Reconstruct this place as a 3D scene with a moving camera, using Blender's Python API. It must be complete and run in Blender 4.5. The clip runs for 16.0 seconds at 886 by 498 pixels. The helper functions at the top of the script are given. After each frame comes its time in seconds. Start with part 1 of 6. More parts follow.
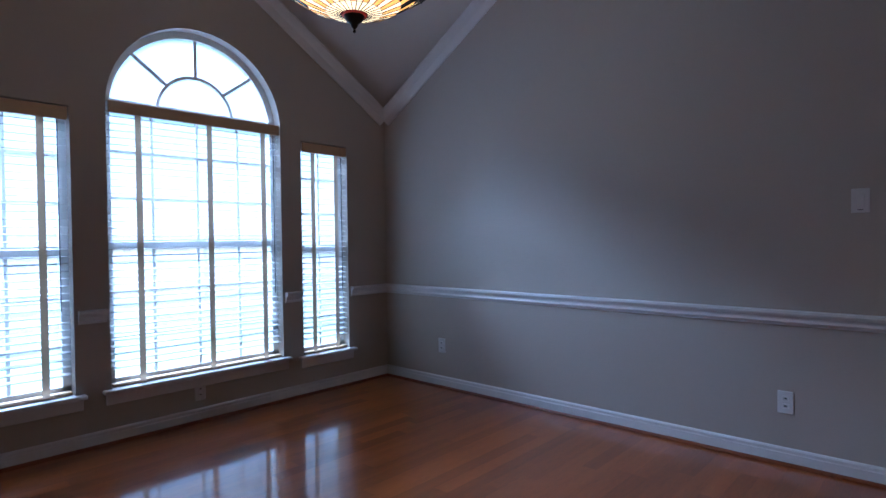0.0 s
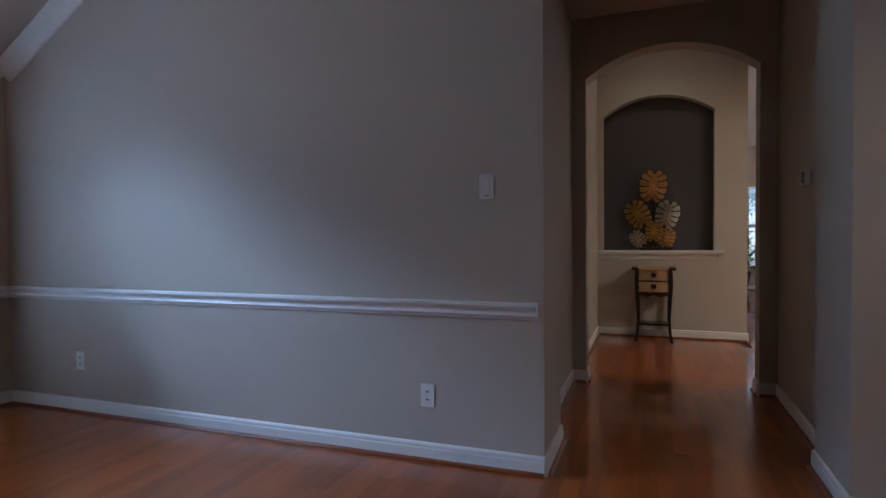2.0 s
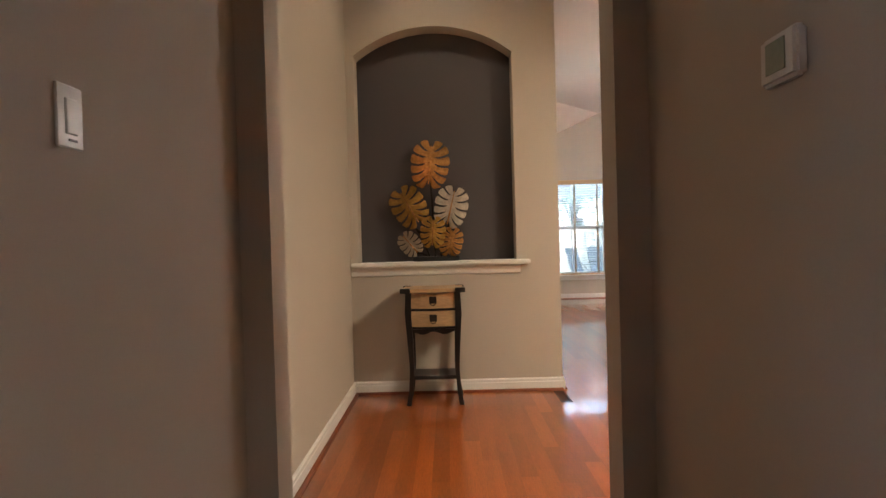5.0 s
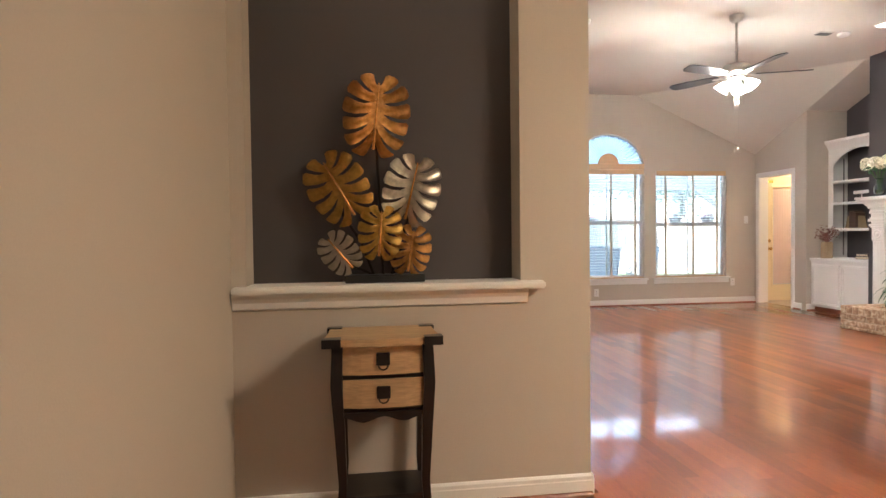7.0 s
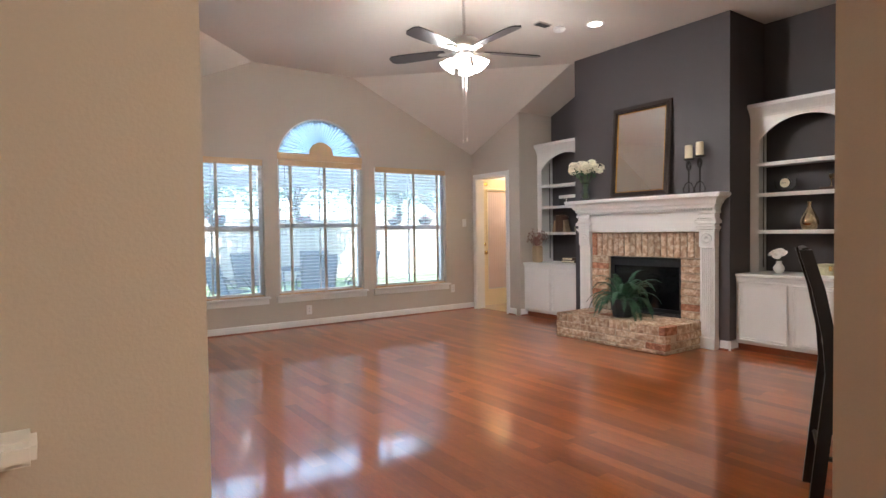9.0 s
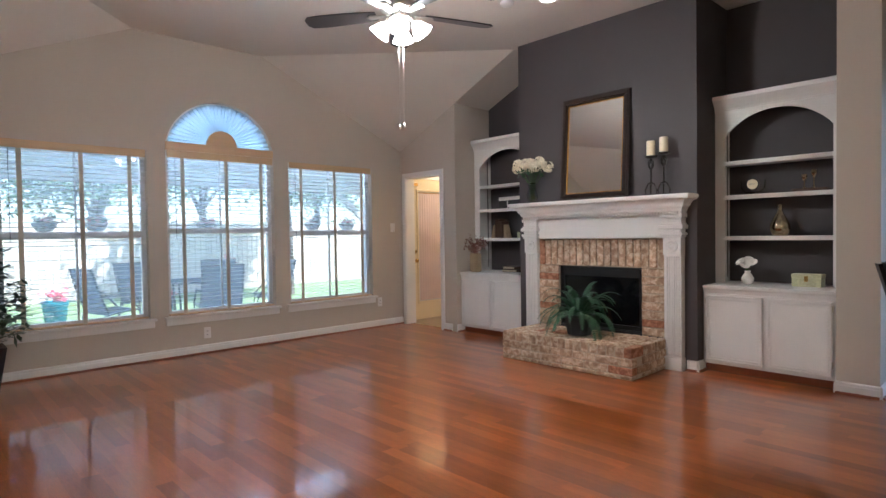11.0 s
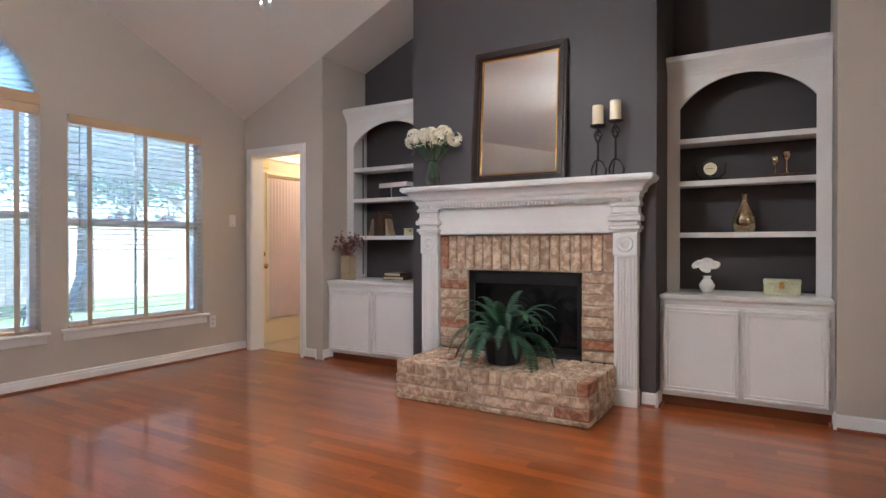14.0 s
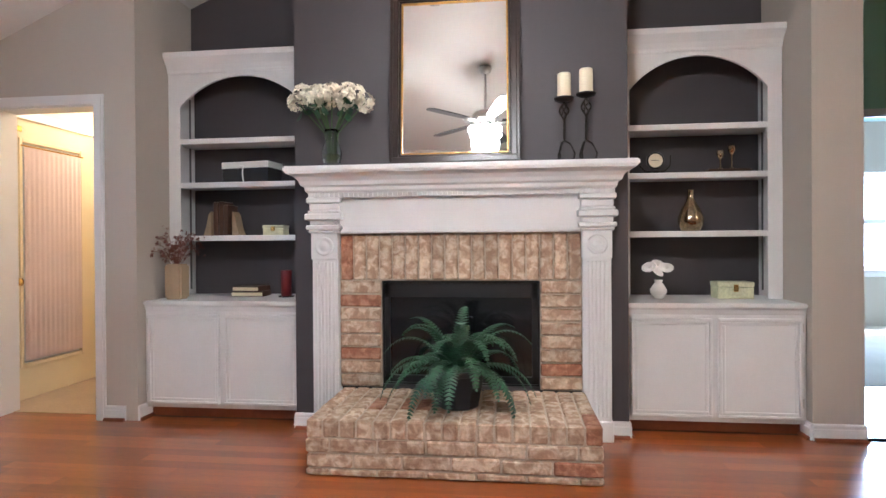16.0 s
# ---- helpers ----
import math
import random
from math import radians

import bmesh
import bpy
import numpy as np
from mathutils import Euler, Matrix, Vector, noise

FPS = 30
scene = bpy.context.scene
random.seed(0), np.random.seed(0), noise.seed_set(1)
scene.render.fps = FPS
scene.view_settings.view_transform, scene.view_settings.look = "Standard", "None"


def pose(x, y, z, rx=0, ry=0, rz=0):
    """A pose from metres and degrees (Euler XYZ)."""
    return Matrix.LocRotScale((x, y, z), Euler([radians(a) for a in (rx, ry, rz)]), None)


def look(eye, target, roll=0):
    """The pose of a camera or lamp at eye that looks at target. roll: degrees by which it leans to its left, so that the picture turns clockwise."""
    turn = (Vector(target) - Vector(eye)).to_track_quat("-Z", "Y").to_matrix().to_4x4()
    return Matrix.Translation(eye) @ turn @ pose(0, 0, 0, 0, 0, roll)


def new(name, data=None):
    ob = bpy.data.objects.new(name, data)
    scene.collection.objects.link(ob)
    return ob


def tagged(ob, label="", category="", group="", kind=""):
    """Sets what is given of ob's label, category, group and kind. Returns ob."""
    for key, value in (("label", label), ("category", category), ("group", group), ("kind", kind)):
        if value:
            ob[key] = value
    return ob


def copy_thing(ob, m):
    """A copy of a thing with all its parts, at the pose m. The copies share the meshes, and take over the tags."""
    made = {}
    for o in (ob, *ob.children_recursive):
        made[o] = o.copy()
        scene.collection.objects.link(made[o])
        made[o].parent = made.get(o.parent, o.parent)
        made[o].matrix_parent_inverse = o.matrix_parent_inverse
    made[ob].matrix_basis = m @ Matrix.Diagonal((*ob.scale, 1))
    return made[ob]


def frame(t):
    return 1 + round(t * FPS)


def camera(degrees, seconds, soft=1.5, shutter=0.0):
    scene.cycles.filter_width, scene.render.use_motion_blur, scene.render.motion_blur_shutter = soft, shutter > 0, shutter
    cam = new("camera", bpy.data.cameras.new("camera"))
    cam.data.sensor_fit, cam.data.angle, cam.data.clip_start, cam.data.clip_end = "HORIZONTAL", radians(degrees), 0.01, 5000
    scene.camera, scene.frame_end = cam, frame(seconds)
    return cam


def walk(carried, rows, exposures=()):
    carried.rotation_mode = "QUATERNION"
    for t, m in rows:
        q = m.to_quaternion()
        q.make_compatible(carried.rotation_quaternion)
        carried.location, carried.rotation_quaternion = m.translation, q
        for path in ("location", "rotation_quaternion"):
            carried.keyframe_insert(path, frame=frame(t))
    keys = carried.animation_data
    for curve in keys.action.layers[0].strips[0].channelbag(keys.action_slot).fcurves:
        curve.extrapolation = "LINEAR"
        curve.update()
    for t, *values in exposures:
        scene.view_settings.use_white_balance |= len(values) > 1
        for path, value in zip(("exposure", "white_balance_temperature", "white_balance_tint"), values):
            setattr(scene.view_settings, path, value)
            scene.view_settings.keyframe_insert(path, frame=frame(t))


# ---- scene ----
cam = camera(76.0, 16.0)
PATH = [
    (0, (0.911, 1.003, 1.226), (-0.435, 2.482, 1.188), -0.7),
    (0.5, (0.978, 1.052, 1.210), (-0.271, 2.614, 1.170), -0.6),
    (1, (1.158, 1.234, 1.159), (0.016, 2.876, 1.132), -0.4),
    (1.5, (1.240, 1.444, 1.144), (0.304, 3.211, 1.107), -0.6),
    (2, (1.307, 1.762, 1.150), (0.616, 3.638, 1.102), -0.5),
    (2.5, (1.390, 2.147, 1.138), (0.893, 4.084, 1.101), -0.9),
    (3, (1.439, 2.565, 1.118), (1.151, 4.544, 1.078), -1.2),
    (3.5, (1.443, 2.995, 1.123), (1.338, 4.992, 1.081), -1.4),
    (4.5, (1.468, 3.880, 1.097), (1.428, 5.880, 1.070), -1.3),
    (6.8, (1.188, 5.879, 1.176), (1.416, 7.865, 1.137), -1.2),
    (7, (1.266, 6.054, 1.164), (1.538, 8.035, 1.114), -0.7),
    (7.5, (1.415, 6.385, 1.170), (1.896, 8.326, 1.115), -0.3),
    (8, (1.705, 6.748, 1.195), (2.438, 8.608, 1.136), -0.6),
    (8.5, (1.846, 7.136, 1.197), (2.827, 8.879, 1.137), -0.8),
    (9, (2.043, 7.516, 1.217), (3.197, 9.149, 1.156), -0.8),
    (9.5, (2.227, 7.830, 1.213), (3.483, 9.385, 1.154), -0.8),
    (9.7, (2.291, 7.956, 1.206), (3.587, 9.478, 1.149), -0.7),
    (12, (2.685, 8.524, 1.268), (4.074, 9.962, 1.222), -0.8),
    (12.5, (2.818, 8.705, 1.226), (4.228, 10.123, 1.189), -0.5),
    (13, (3.034, 9.004, 1.177), (4.498, 10.367, 1.152), 0.1),
    (13.5, (3.256, 9.367, 1.142), (4.853, 10.572, 1.121), -0.1),
    (14, (3.537, 9.715, 1.097), (5.255, 10.740, 1.084), 0),
    (14.5, (3.744, 10.081, 1.072), (5.564, 10.910, 1.064), -0.1),
    (15, (3.923, 10.437, 1.076), (5.821, 11.068, 1.067), -0.3),
    (15.5, (4.087, 10.760, 1.094), (6.039, 11.195, 1.081), -0.4),
    (16, (4.228, 11.114, 1.100), (6.214, 11.346, 1.092), -0.4),
]
EXPOSURES = [(0.0, 0.85, 4950, 16), (1.5, 0.8, 5000, 14), (2.5, 1.75, 5400, 10), (3.0, 2.1, 5800, 10), (3.5, 2.3, 6100, 10), (4.5, 2.35, 6000, 10),
             (7.0, 2.5, 5950, 10), (7.8, 2.4, 5850, 10), (9.5, 1.95, 5600, 10), (12.5, 1.7, 5400, 10), (16.0, 2.28, 5350, 11)]
walk(cam, [(t, look(eye, target, roll)) for t, eye, target, roll in PATH], EXPOSURES)

# ---- world, sun and lamps ----
world = bpy.data.worlds.new("sky")
scene.world = world
world.use_nodes = True
sky = world.node_tree.nodes.new("ShaderNodeTexSky")
sky.sky_type, sky.sun_disc = "NISHITA", False
sky.sun_elevation, sky.sun_rotation = radians(55), radians(140)
back = world.node_tree.nodes["Background"]
back.inputs["Strength"].default_value = 0.15
world.node_tree.links.new(sky.outputs[0], back.inputs["Color"])
sun = new("sun", bpy.data.lights.new("sun", "SUN"))
sun.data.energy, sun.data.angle, sun.data.color = 5.0, radians(0.5), (1.0, 0.95, 0.88)
sun.matrix_world = look((0, 0, 20), (-0.45, 0.55, 19.0))


def lamp(name, kind, m, power, color, size=0.1, size_y=None, spot=None):
    ob = new(name, bpy.data.lights.new(name, kind))
    ob.matrix_world, ob.data.energy, ob.data.color = m, power, color
    if kind == "AREA":
        ob.data.size = size
        if size_y:
            ob.data.shape, ob.data.size_y = "RECTANGLE", size_y
    else:
        ob.data.shadow_soft_size = size
    if spot:
        ob.data.spot_size, ob.data.spot_blend = radians(spot), 0.6
    return ob


WARM = (1.0, 0.74, 0.48)
SKYLIGHT = (0.60, 0.78, 1.0)
# unseen area lamps outdoors, added to strengthen the sky's light through the windows
lamp("sky_light_west", "AREA", look((-6.6, 2.0, 5.3), (-2.9, 2.4, 1.4)), 1900, SKYLIGHT, 7.0, 2.4)
lamp("sky_light_north", "AREA", look((5.1, 15.55, 2.62), (5.1, 12.0, 0.3)), 46, SKYLIGHT, 4.4, 0.8)
lamp("bedroom_window_light", "AREA", look((12.53, 5.86, 1.4), (9, 5.86, 1.2)), 80, SKYLIGHT, 1.15, 1.3)
lamp("fan_light_glow", "POINT", pose(5.0, 11.35, 2.50), 36, (1.0, 0.90, 0.76), 0.14)
lamp("can_light_glow", "SPOT", pose(6.75, 11.41, 3.31), 18, (1.0, 0.88, 0.72), 0.05, spot=110)
lamp("hall_light_glow", "SPOT", pose(1.4, 7.75, 3.31), 5, (1.0, 0.74, 0.44), 0.06, spot=130)
lamp("kitchen_light_glow", "AREA", look((3.9, 6.3, 2.66), (3.9, 6.3, 0)), 26, (1.0, 0.80, 0.55), 1.2, 0.5)
lamp("pendant_light_glow", "POINT", pose(-0.99, 2.55, 2.45), 2.5, WARM, 0.08)
# unseen spot added for the warm light on the passage jamb and kitchen wall
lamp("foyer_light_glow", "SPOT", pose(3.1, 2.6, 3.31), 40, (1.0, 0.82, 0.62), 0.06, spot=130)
# unseen lamp added inside the utility room to brighten the door
lamp("porch_light_glow", "POINT", pose(8.7, 14.1, 2.35), 9, (1.0, 0.74, 0.46), 0.08)


# ---- materials ----
def material(name, color, rough=0.5, metal=0.0, vary=0.12, scale=3.0, bump=0.0, grain=60.0, coat=0.0, random_value=0.0, stretch=(1, 1, 1), spec=0.5):
    m = bpy.data.materials.new(name)
    m.use_nodes = True
    nt = m.node_tree
    N, L = nt.nodes, nt.links
    b = N["Principled BSDF"]
    b.inputs["Roughness"].default_value, b.inputs["Metallic"].default_value = rough, metal
    b.inputs["Coat Weight"].default_value, b.inputs["Coat Roughness"].default_value = coat, 0.08
    b.inputs["Specular IOR Level"].default_value = spec
    tc = N.new("ShaderNodeTexCoord")
    mp = N.new("ShaderNodeMapping")
    mp.inputs["Scale"].default_value = stretch
    L.new(tc.outputs["Object"], mp.inputs["Vector"])
    big, fine = N.new("ShaderNodeTexNoise"), N.new("ShaderNodeTexNoise")
    big.inputs["Scale"].default_value, fine.inputs["Scale"].default_value = scale, grain
    big.inputs["Detail"].default_value, fine.inputs["Detail"].default_value = 5, 3
    for t in (big, fine):
        L.new(mp.outputs[0], t.inputs["Vector"])
    add = N.new("ShaderNodeMath")
    add.operation = "ADD"
    L.new(big.outputs[0], add.inputs[0])
    L.new(fine.outputs[0], add.inputs[1])
    rng = N.new("ShaderNodeMapRange")
    rng.inputs["From Min"].default_value, rng.inputs["From Max"].default_value = 0.6, 1.4
    rng.inputs["To Min"].default_value, rng.inputs["To Max"].default_value = 1 - vary, 1 + vary
    L.new(add.outputs[0], rng.inputs["Value"])
    hsv = N.new("ShaderNodeHueSaturation")
    hsv.inputs["Color"].default_value = (*color, 1)
    val = rng.outputs[0]
    if random_value:
        oi = N.new("ShaderNodeObjectInfo")
        ge = N.new("ShaderNodeNewGeometry")
        s = N.new("ShaderNodeMath")
        s.operation = "ADD"
        L.new(oi.outputs["Random"], s.inputs[0])
        L.new(ge.outputs["Random Per Island"], s.inputs[1])
        fr = N.new("ShaderNodeMath")
        fr.operation = "FRACT"
        L.new(s.outputs[0], fr.inputs[0])
        r2 = N.new("ShaderNodeMapRange")
        r2.inputs["To Min"].default_value, r2.inputs["To Max"].default_value = 1 - random_value, 1 + random_value
        L.new(fr.outputs[0], r2.inputs["Value"])
        mu = N.new("ShaderNodeMath")
        mu.operation = "MULTIPLY"
        L.new(val, mu.inputs[0])
        L.new(r2.outputs[0], mu.inputs[1])
        val = mu.outputs[0]
    L.new(val, hsv.inputs["Value"])
    L.new(hsv.outputs[0], b.inputs["Base Color"])
    if bump:
        bp = N.new("ShaderNodeBump")
        bp.inputs["Strength"].default_value, bp.inputs["Distance"].default_value = bump, 0.004
        L.new(fine.outputs[0], bp.inputs["Height"])
        L.new(bp.outputs[0], b.inputs["Normal"])
    return m


def glowing(name, color, strength):
    m = bpy.data.materials.new(name)
    m.use_nodes = True
    b = m.node_tree.nodes["Principled BSDF"]
    b.inputs["Base Color"].default_value = (*color, 1)
    b.inputs["Emission Color"].default_value = (*color, 1)
    b.inputs["Emission Strength"].default_value = strength
    return m


def glass(name, color=(1, 1, 1), rough=0.0):
    m = bpy.data.materials.new(name)
    m.use_nodes = True
    b = m.node_tree.nodes["Principled BSDF"]
    b.inputs["Base Color"].default_value, b.inputs["Roughness"].default_value = (*color, 1), rough
    b.inputs["Transmission Weight"].default_value, b.inputs["IOR"].default_value = 1.0, 1.45
    return m


WALL = material("greige_paint", (0.47, 0.42, 0.36), 0.75, vary=0.03, scale=1.2, bump=0.12, grain=160)
ACCENT = material("charcoal_paint", (0.061, 0.053, 0.056), 0.6, vary=0.06, scale=1.2, bump=0.1, grain=160)
TRIM = material("white_trim_paint", (0.72, 0.71, 0.70), 0.38, vary=0.03, scale=5, bump=0.03, grain=90)
CEIL = material("ceiling_paint", (0.62, 0.58, 0.53), 0.85, vary=0.03, scale=1.0, bump=0.3, grain=120)
CREAM = material("cream_kitchen_paint", (0.66, 0.55, 0.36), 0.55, vary=0.04, scale=2, bump=0.05)
GREEN = material("mint_paint", (0.36, 0.56, 0.42), 0.75, vary=0.03, bump=0.1)
FLOOR = material("cherry_floor_wood", (0.31, 0.080, 0.014), 0.32, vary=0.24, scale=2.5, bump=0.0, grain=28, coat=1.0, random_value=0.24, stretch=(7, 0.6, 1), spec=0.15)
wood_at = FLOOR.node_tree.nodes.new("ShaderNodeNewGeometry")
FLOOR.node_tree.links.new(wood_at.outputs["Position"], [n for n in FLOOR.node_tree.nodes if n.type == "MAPPING"][0].inputs["Vector"])
DARKGAP = material("floor_joint", (0.05, 0.015, 0.008), 0.6)
SHOE = material("stained_shoe_moulding", (0.20, 0.055, 0.02), 0.3, vary=0.2, grain=30)
BRICK = material("tumbled_brick", (0.42, 0.27, 0.17), 0.9, vary=0.2, scale=14, bump=0.7, grain=70, random_value=0.14)
BN, BL = BRICK.node_tree.nodes, BRICK.node_tree.links
smear, tint = BN.new("ShaderNodeTexNoise"), BN.new("ShaderNodeValToRGB")
smear.inputs["Scale"].default_value, smear.inputs["Detail"].default_value, smear.inputs["Distortion"].default_value = 21.0, 2.5, 0.6
tint.color_ramp.elements[0].position, tint.color_ramp.elements[0].color = 0.40, (0.34, 0.22, 0.145, 1)
tint.color_ramp.elements[1].position, tint.color_ramp.elements[1].color = 0.62, (0.58, 0.465, 0.345, 1)
tint.color_ramp.elements.new(0.49).color = (0.44, 0.31, 0.21, 1)
geo, info, shift = BN.new("ShaderNodeNewGeometry"), BN.new("ShaderNodeObjectInfo"), BN.new("ShaderNodeVectorMath")
BL.new(geo.outputs["Position"], shift.inputs[0])
BL.new(info.outputs["Random"], shift.inputs[1])
BL.new(shift.outputs[0], smear.inputs["Vector"])
BL.new(smear.outputs[0], tint.inputs[0])
red, mixer = BN.new("ShaderNodeMath"), BN.new("ShaderNodeMix")
red.operation, red.inputs[1].default_value = "GREATER_THAN", 0.93
BL.new(info.outputs["Random"], red.inputs[0])
mixer.data_type, mixer.blend_type = "RGBA", "MULTIPLY"
half = BN.new("ShaderNodeMath")
half.operation, half.inputs[1].default_value = "MULTIPLY", 0.8
BL.new(red.outputs[0], half.inputs[0])
BL.new(half.outputs[0], mixer.inputs[0])
BL.new(tint.outputs[0], mixer.inputs[6])
mixer.inputs[7].default_value = (0.72, 0.38, 0.28, 1)
BL.new(mixer.outputs[2], [n for n in BN if n.type == "HUE_SAT"][0].inputs["Color"])
MORTAR = material("mortar", (0.50, 0.41, 0.31), 0.95, vary=0.15, scale=12, bump=0.5, grain=120)
BLACK = material("black_firebox_metal", (0.008, 0.008, 0.009), 0.45, vary=0.2)
BLACKWOOD = material("black_painted_wood", (0.012, 0.010, 0.010), 0.32, vary=0.2, grain=40, bump=0.05)
OAK = material("pale_oak", (0.42, 0.28, 0.15), 0.5, vary=0.3, scale=4, grain=30, stretch=(0.6, 6, 6), bump=0.08)
TANSLAT = material("tan_valance_wood", (0.55, 0.38, 0.22), 0.45, vary=0.1, grain=40, stretch=(0.6, 0.6, 8))
TAPE = material("beige_ladder_tape", (0.68, 0.58, 0.47), 0.9, vary=0.1, grain=200, bump=0.2)
SLAT = material("white_blind_slat", (0.78, 0.77, 0.75), 0.4, vary=0.03)
GOLD = material("gold_leaf_metal", (0.60, 0.36, 0.10), 0.32, 1.0, vary=0.3, scale=12, grain=50)
BRONZE = material("copper_leaf_metal", (0.52, 0.26, 0.09), 0.34, 1.0, vary=0.35, scale=12, grain=50)
SILVER = material("champagne_silver_metal", (0.62, 0.56, 0.47), 0.32, 1.0, vary=0.25, scale=12, grain=50)
NICKEL = material("brushed_nickel", (0.55, 0.52, 0.48), 0.28, 1.0, vary=0.08, grain=120)
BRASS = material("polished_brass", (0.75, 0.50, 0.18), 0.2, 1.0, vary=0.08)
IRON = material("wrought_iron", (0.02, 0.016, 0.014), 0.5, 0.6, vary=0.3, bump=0.2)
MIRROR = material("mirror_silver", (0.86, 0.86, 0.85), 0.02, 1.0, vary=0.0)
FRAMEWOOD = material("espresso_frame_wood", (0.022, 0.012, 0.009), 0.28, vary=0.3, grain=40)
WAX = material("ivory_wax", (0.75, 0.66, 0.47), 0.5, vary=0.05)
PETAL = material("ivory_petal", (0.72, 0.66, 0.52), 0.7, vary=0.15, scale=30, random_value=0.12)
WHITEPETAL = material("white_petal", (0.80, 0.78, 0.74), 0.7, vary=0.08)
LEAF = material("fern_green", (0.026, 0.078, 0.038), 0.5, vary=0.35, scale=15, random_value=0.3)
FICUS = material("dark_ficus_green", (0.018, 0.042, 0.022), 0.45, vary=0.35, scale=15, random_value=0.3)
STEM = material("stem_green", (0.06, 0.11, 0.035), 0.6)
DRIED = material("dried_flower", (0.16, 0.06, 0.045), 0.8, vary=0.3, random_value=0.3)
POT = material("charcoal_pot", (0.016, 0.017, 0.022), 0.45, vary=0.15)
SOIL = material("dark_soil", (0.03, 0.02, 0.014), 0.95, vary=0.3, bump=0.5)
MERCURY = material("mercury_glass", (0.50, 0.40, 0.26), 0.22, 1.0, vary=0.5, scale=18, grain=70)
CERAMIC = material("white_ceramic", (0.80, 0.78, 0.74), 0.2, vary=0.02)
BOXPAINT = material("distressed_mint_paint", (0.56, 0.55, 0.36), 0.55, vary=0.25, scale=10)
LEATHER = material("brown_leather", (0.07, 0.032, 0.018), 0.5, vary=0.3, bump=0.2)
REDWAX = material("red_wax", (0.16, 0.012, 0.012), 0.4)
BURLAP = material("burlap_cloth", (0.36, 0.27, 0.17), 0.95, vary=0.25, grain=150, bump=0.5)
CURTAIN = material("mauve_sheer_curtain", (0.58, 0.47, 0.46), 0.9, vary=0.12, grain=120, bump=0.1)
DOORPAINT = material("cream_door_paint", (0.72, 0.62, 0.42), 0.45, vary=0.03)
PLASTIC = material("white_plastic", (0.70, 0.69, 0.68), 0.35, vary=0.02)
DARKPLASTIC = material("grey_plastic", (0.10, 0.10, 0.10), 0.4)
COUNTER = material("white_quartz", (0.70, 0.68, 0.64), 0.18, vary=0.08, scale=8)
TILE = material("beige_floor_tile", (0.40, 0.30, 0.20), 0.4, vary=0.15, scale=4)
CARPET = material("beige_carpet", (0.45, 0.38, 0.30), 0.98, vary=0.12, grain=250, bump=0.5)
GRASS = material("lawn_grass", (0.17, 0.24, 0.10), 0.9, vary=0.35, scale=1.5, grain=30, bump=0.5)
CONCRETE = material("patio_concrete", (0.40, 0.38, 0.35), 0.85, vary=0.15, scale=2, bump=0.3)
FENCE = material("weathered_cedar", (0.56, 0.49, 0.42), 0.85, vary=0.25, scale=4, grain=40, random_value=0.15, stretch=(5, 5, 0.6))
FOLIAGE = material("tree_foliage", (0.11, 0.17, 0.08), 0.7, vary=0.4, scale=3, random_value=0.4)
BARK = material("tree_bark", (0.09, 0.065, 0.045), 0.9, vary=0.4, scale=8, bump=0.6)
PATIOMETAL = material("patio_metal", (0.12, 0.12, 0.13), 0.5, 0.3, vary=0.15)
SLING = material("grey_sling_fabric", (0.26, 0.28, 0.32), 0.9, vary=0.15, grain=180)
TEAL = material("teal_glaze", (0.02, 0.22, 0.27), 0.25, vary=0.1)
ROSE = material("pink_blossom", (0.50, 0.07, 0.10), 0.7, vary=0.3, random_value=0.3)
PORCH = material("porch_roof_paint", (0.50, 0.46, 0.42), 0.7, vary=0.08)
HOUSEBRICK = material("house_brick", (0.30, 0.19, 0.14), 0.9, vary=0.25, scale=6, bump=0.4)
SHINGLE = material("grey_shingle", (0.12, 0.11, 0.11), 0.9, vary=0.3, scale=8, bump=0.5)
STEEL = material("black_cast_iron", (0.015, 0.015, 0.016), 0.55, 0.3)
# glare that veils the outdoor view is mixed into the glass as translucency
PANE = bpy.data.materials.new("dusty_window_glass")
PANE.use_nodes = True
PN, PL = PANE.node_tree.nodes, PANE.node_tree.links
clear, veil, shine = PN.new("ShaderNodeBsdfTransparent"), PN.new("ShaderNodeBsdfTranslucent"), PN.new("ShaderNodeBsdfGlossy")
clear.inputs["Color"].default_value, veil.inputs["Color"].default_value, shine.inputs["Roughness"].default_value = (0.96, 0.98, 0.98, 1), (0.92, 0.96, 1.0, 1), 0.01
haze, veil_noise, veil_range = PN.new("ShaderNodeMixShader"), PN.new("ShaderNodeTexNoise"), PN.new("ShaderNodeMapRange")
veil_noise.inputs["Scale"].default_value = 1.4
veil_range.inputs["To Min"].default_value, veil_range.inputs["To Max"].default_value = 0.08, 0.13
PL.new(veil_noise.outputs[0], veil_range.inputs["Value"])
PL.new(veil_range.outputs[0], haze.inputs[0])
PL.new(clear.outputs[0], haze.inputs[1])
PL.new(veil.outputs[0], haze.inputs[2])
sheen, bent = PN.new("ShaderNodeMixShader"), PN.new("ShaderNodeFresnel")
PL.new(bent.outputs[0], sheen.inputs[0])
PL.new(haze.outputs[0], sheen.inputs[1])
PL.new(shine.outputs[0], sheen.inputs[2])
PL.new(sheen.outputs[0], [n for n in PN if n.type == "OUTPUT_MATERIAL"][0].inputs["Surface"])
VASE = glass("vase_glass", (0.86, 0.93, 0.95))
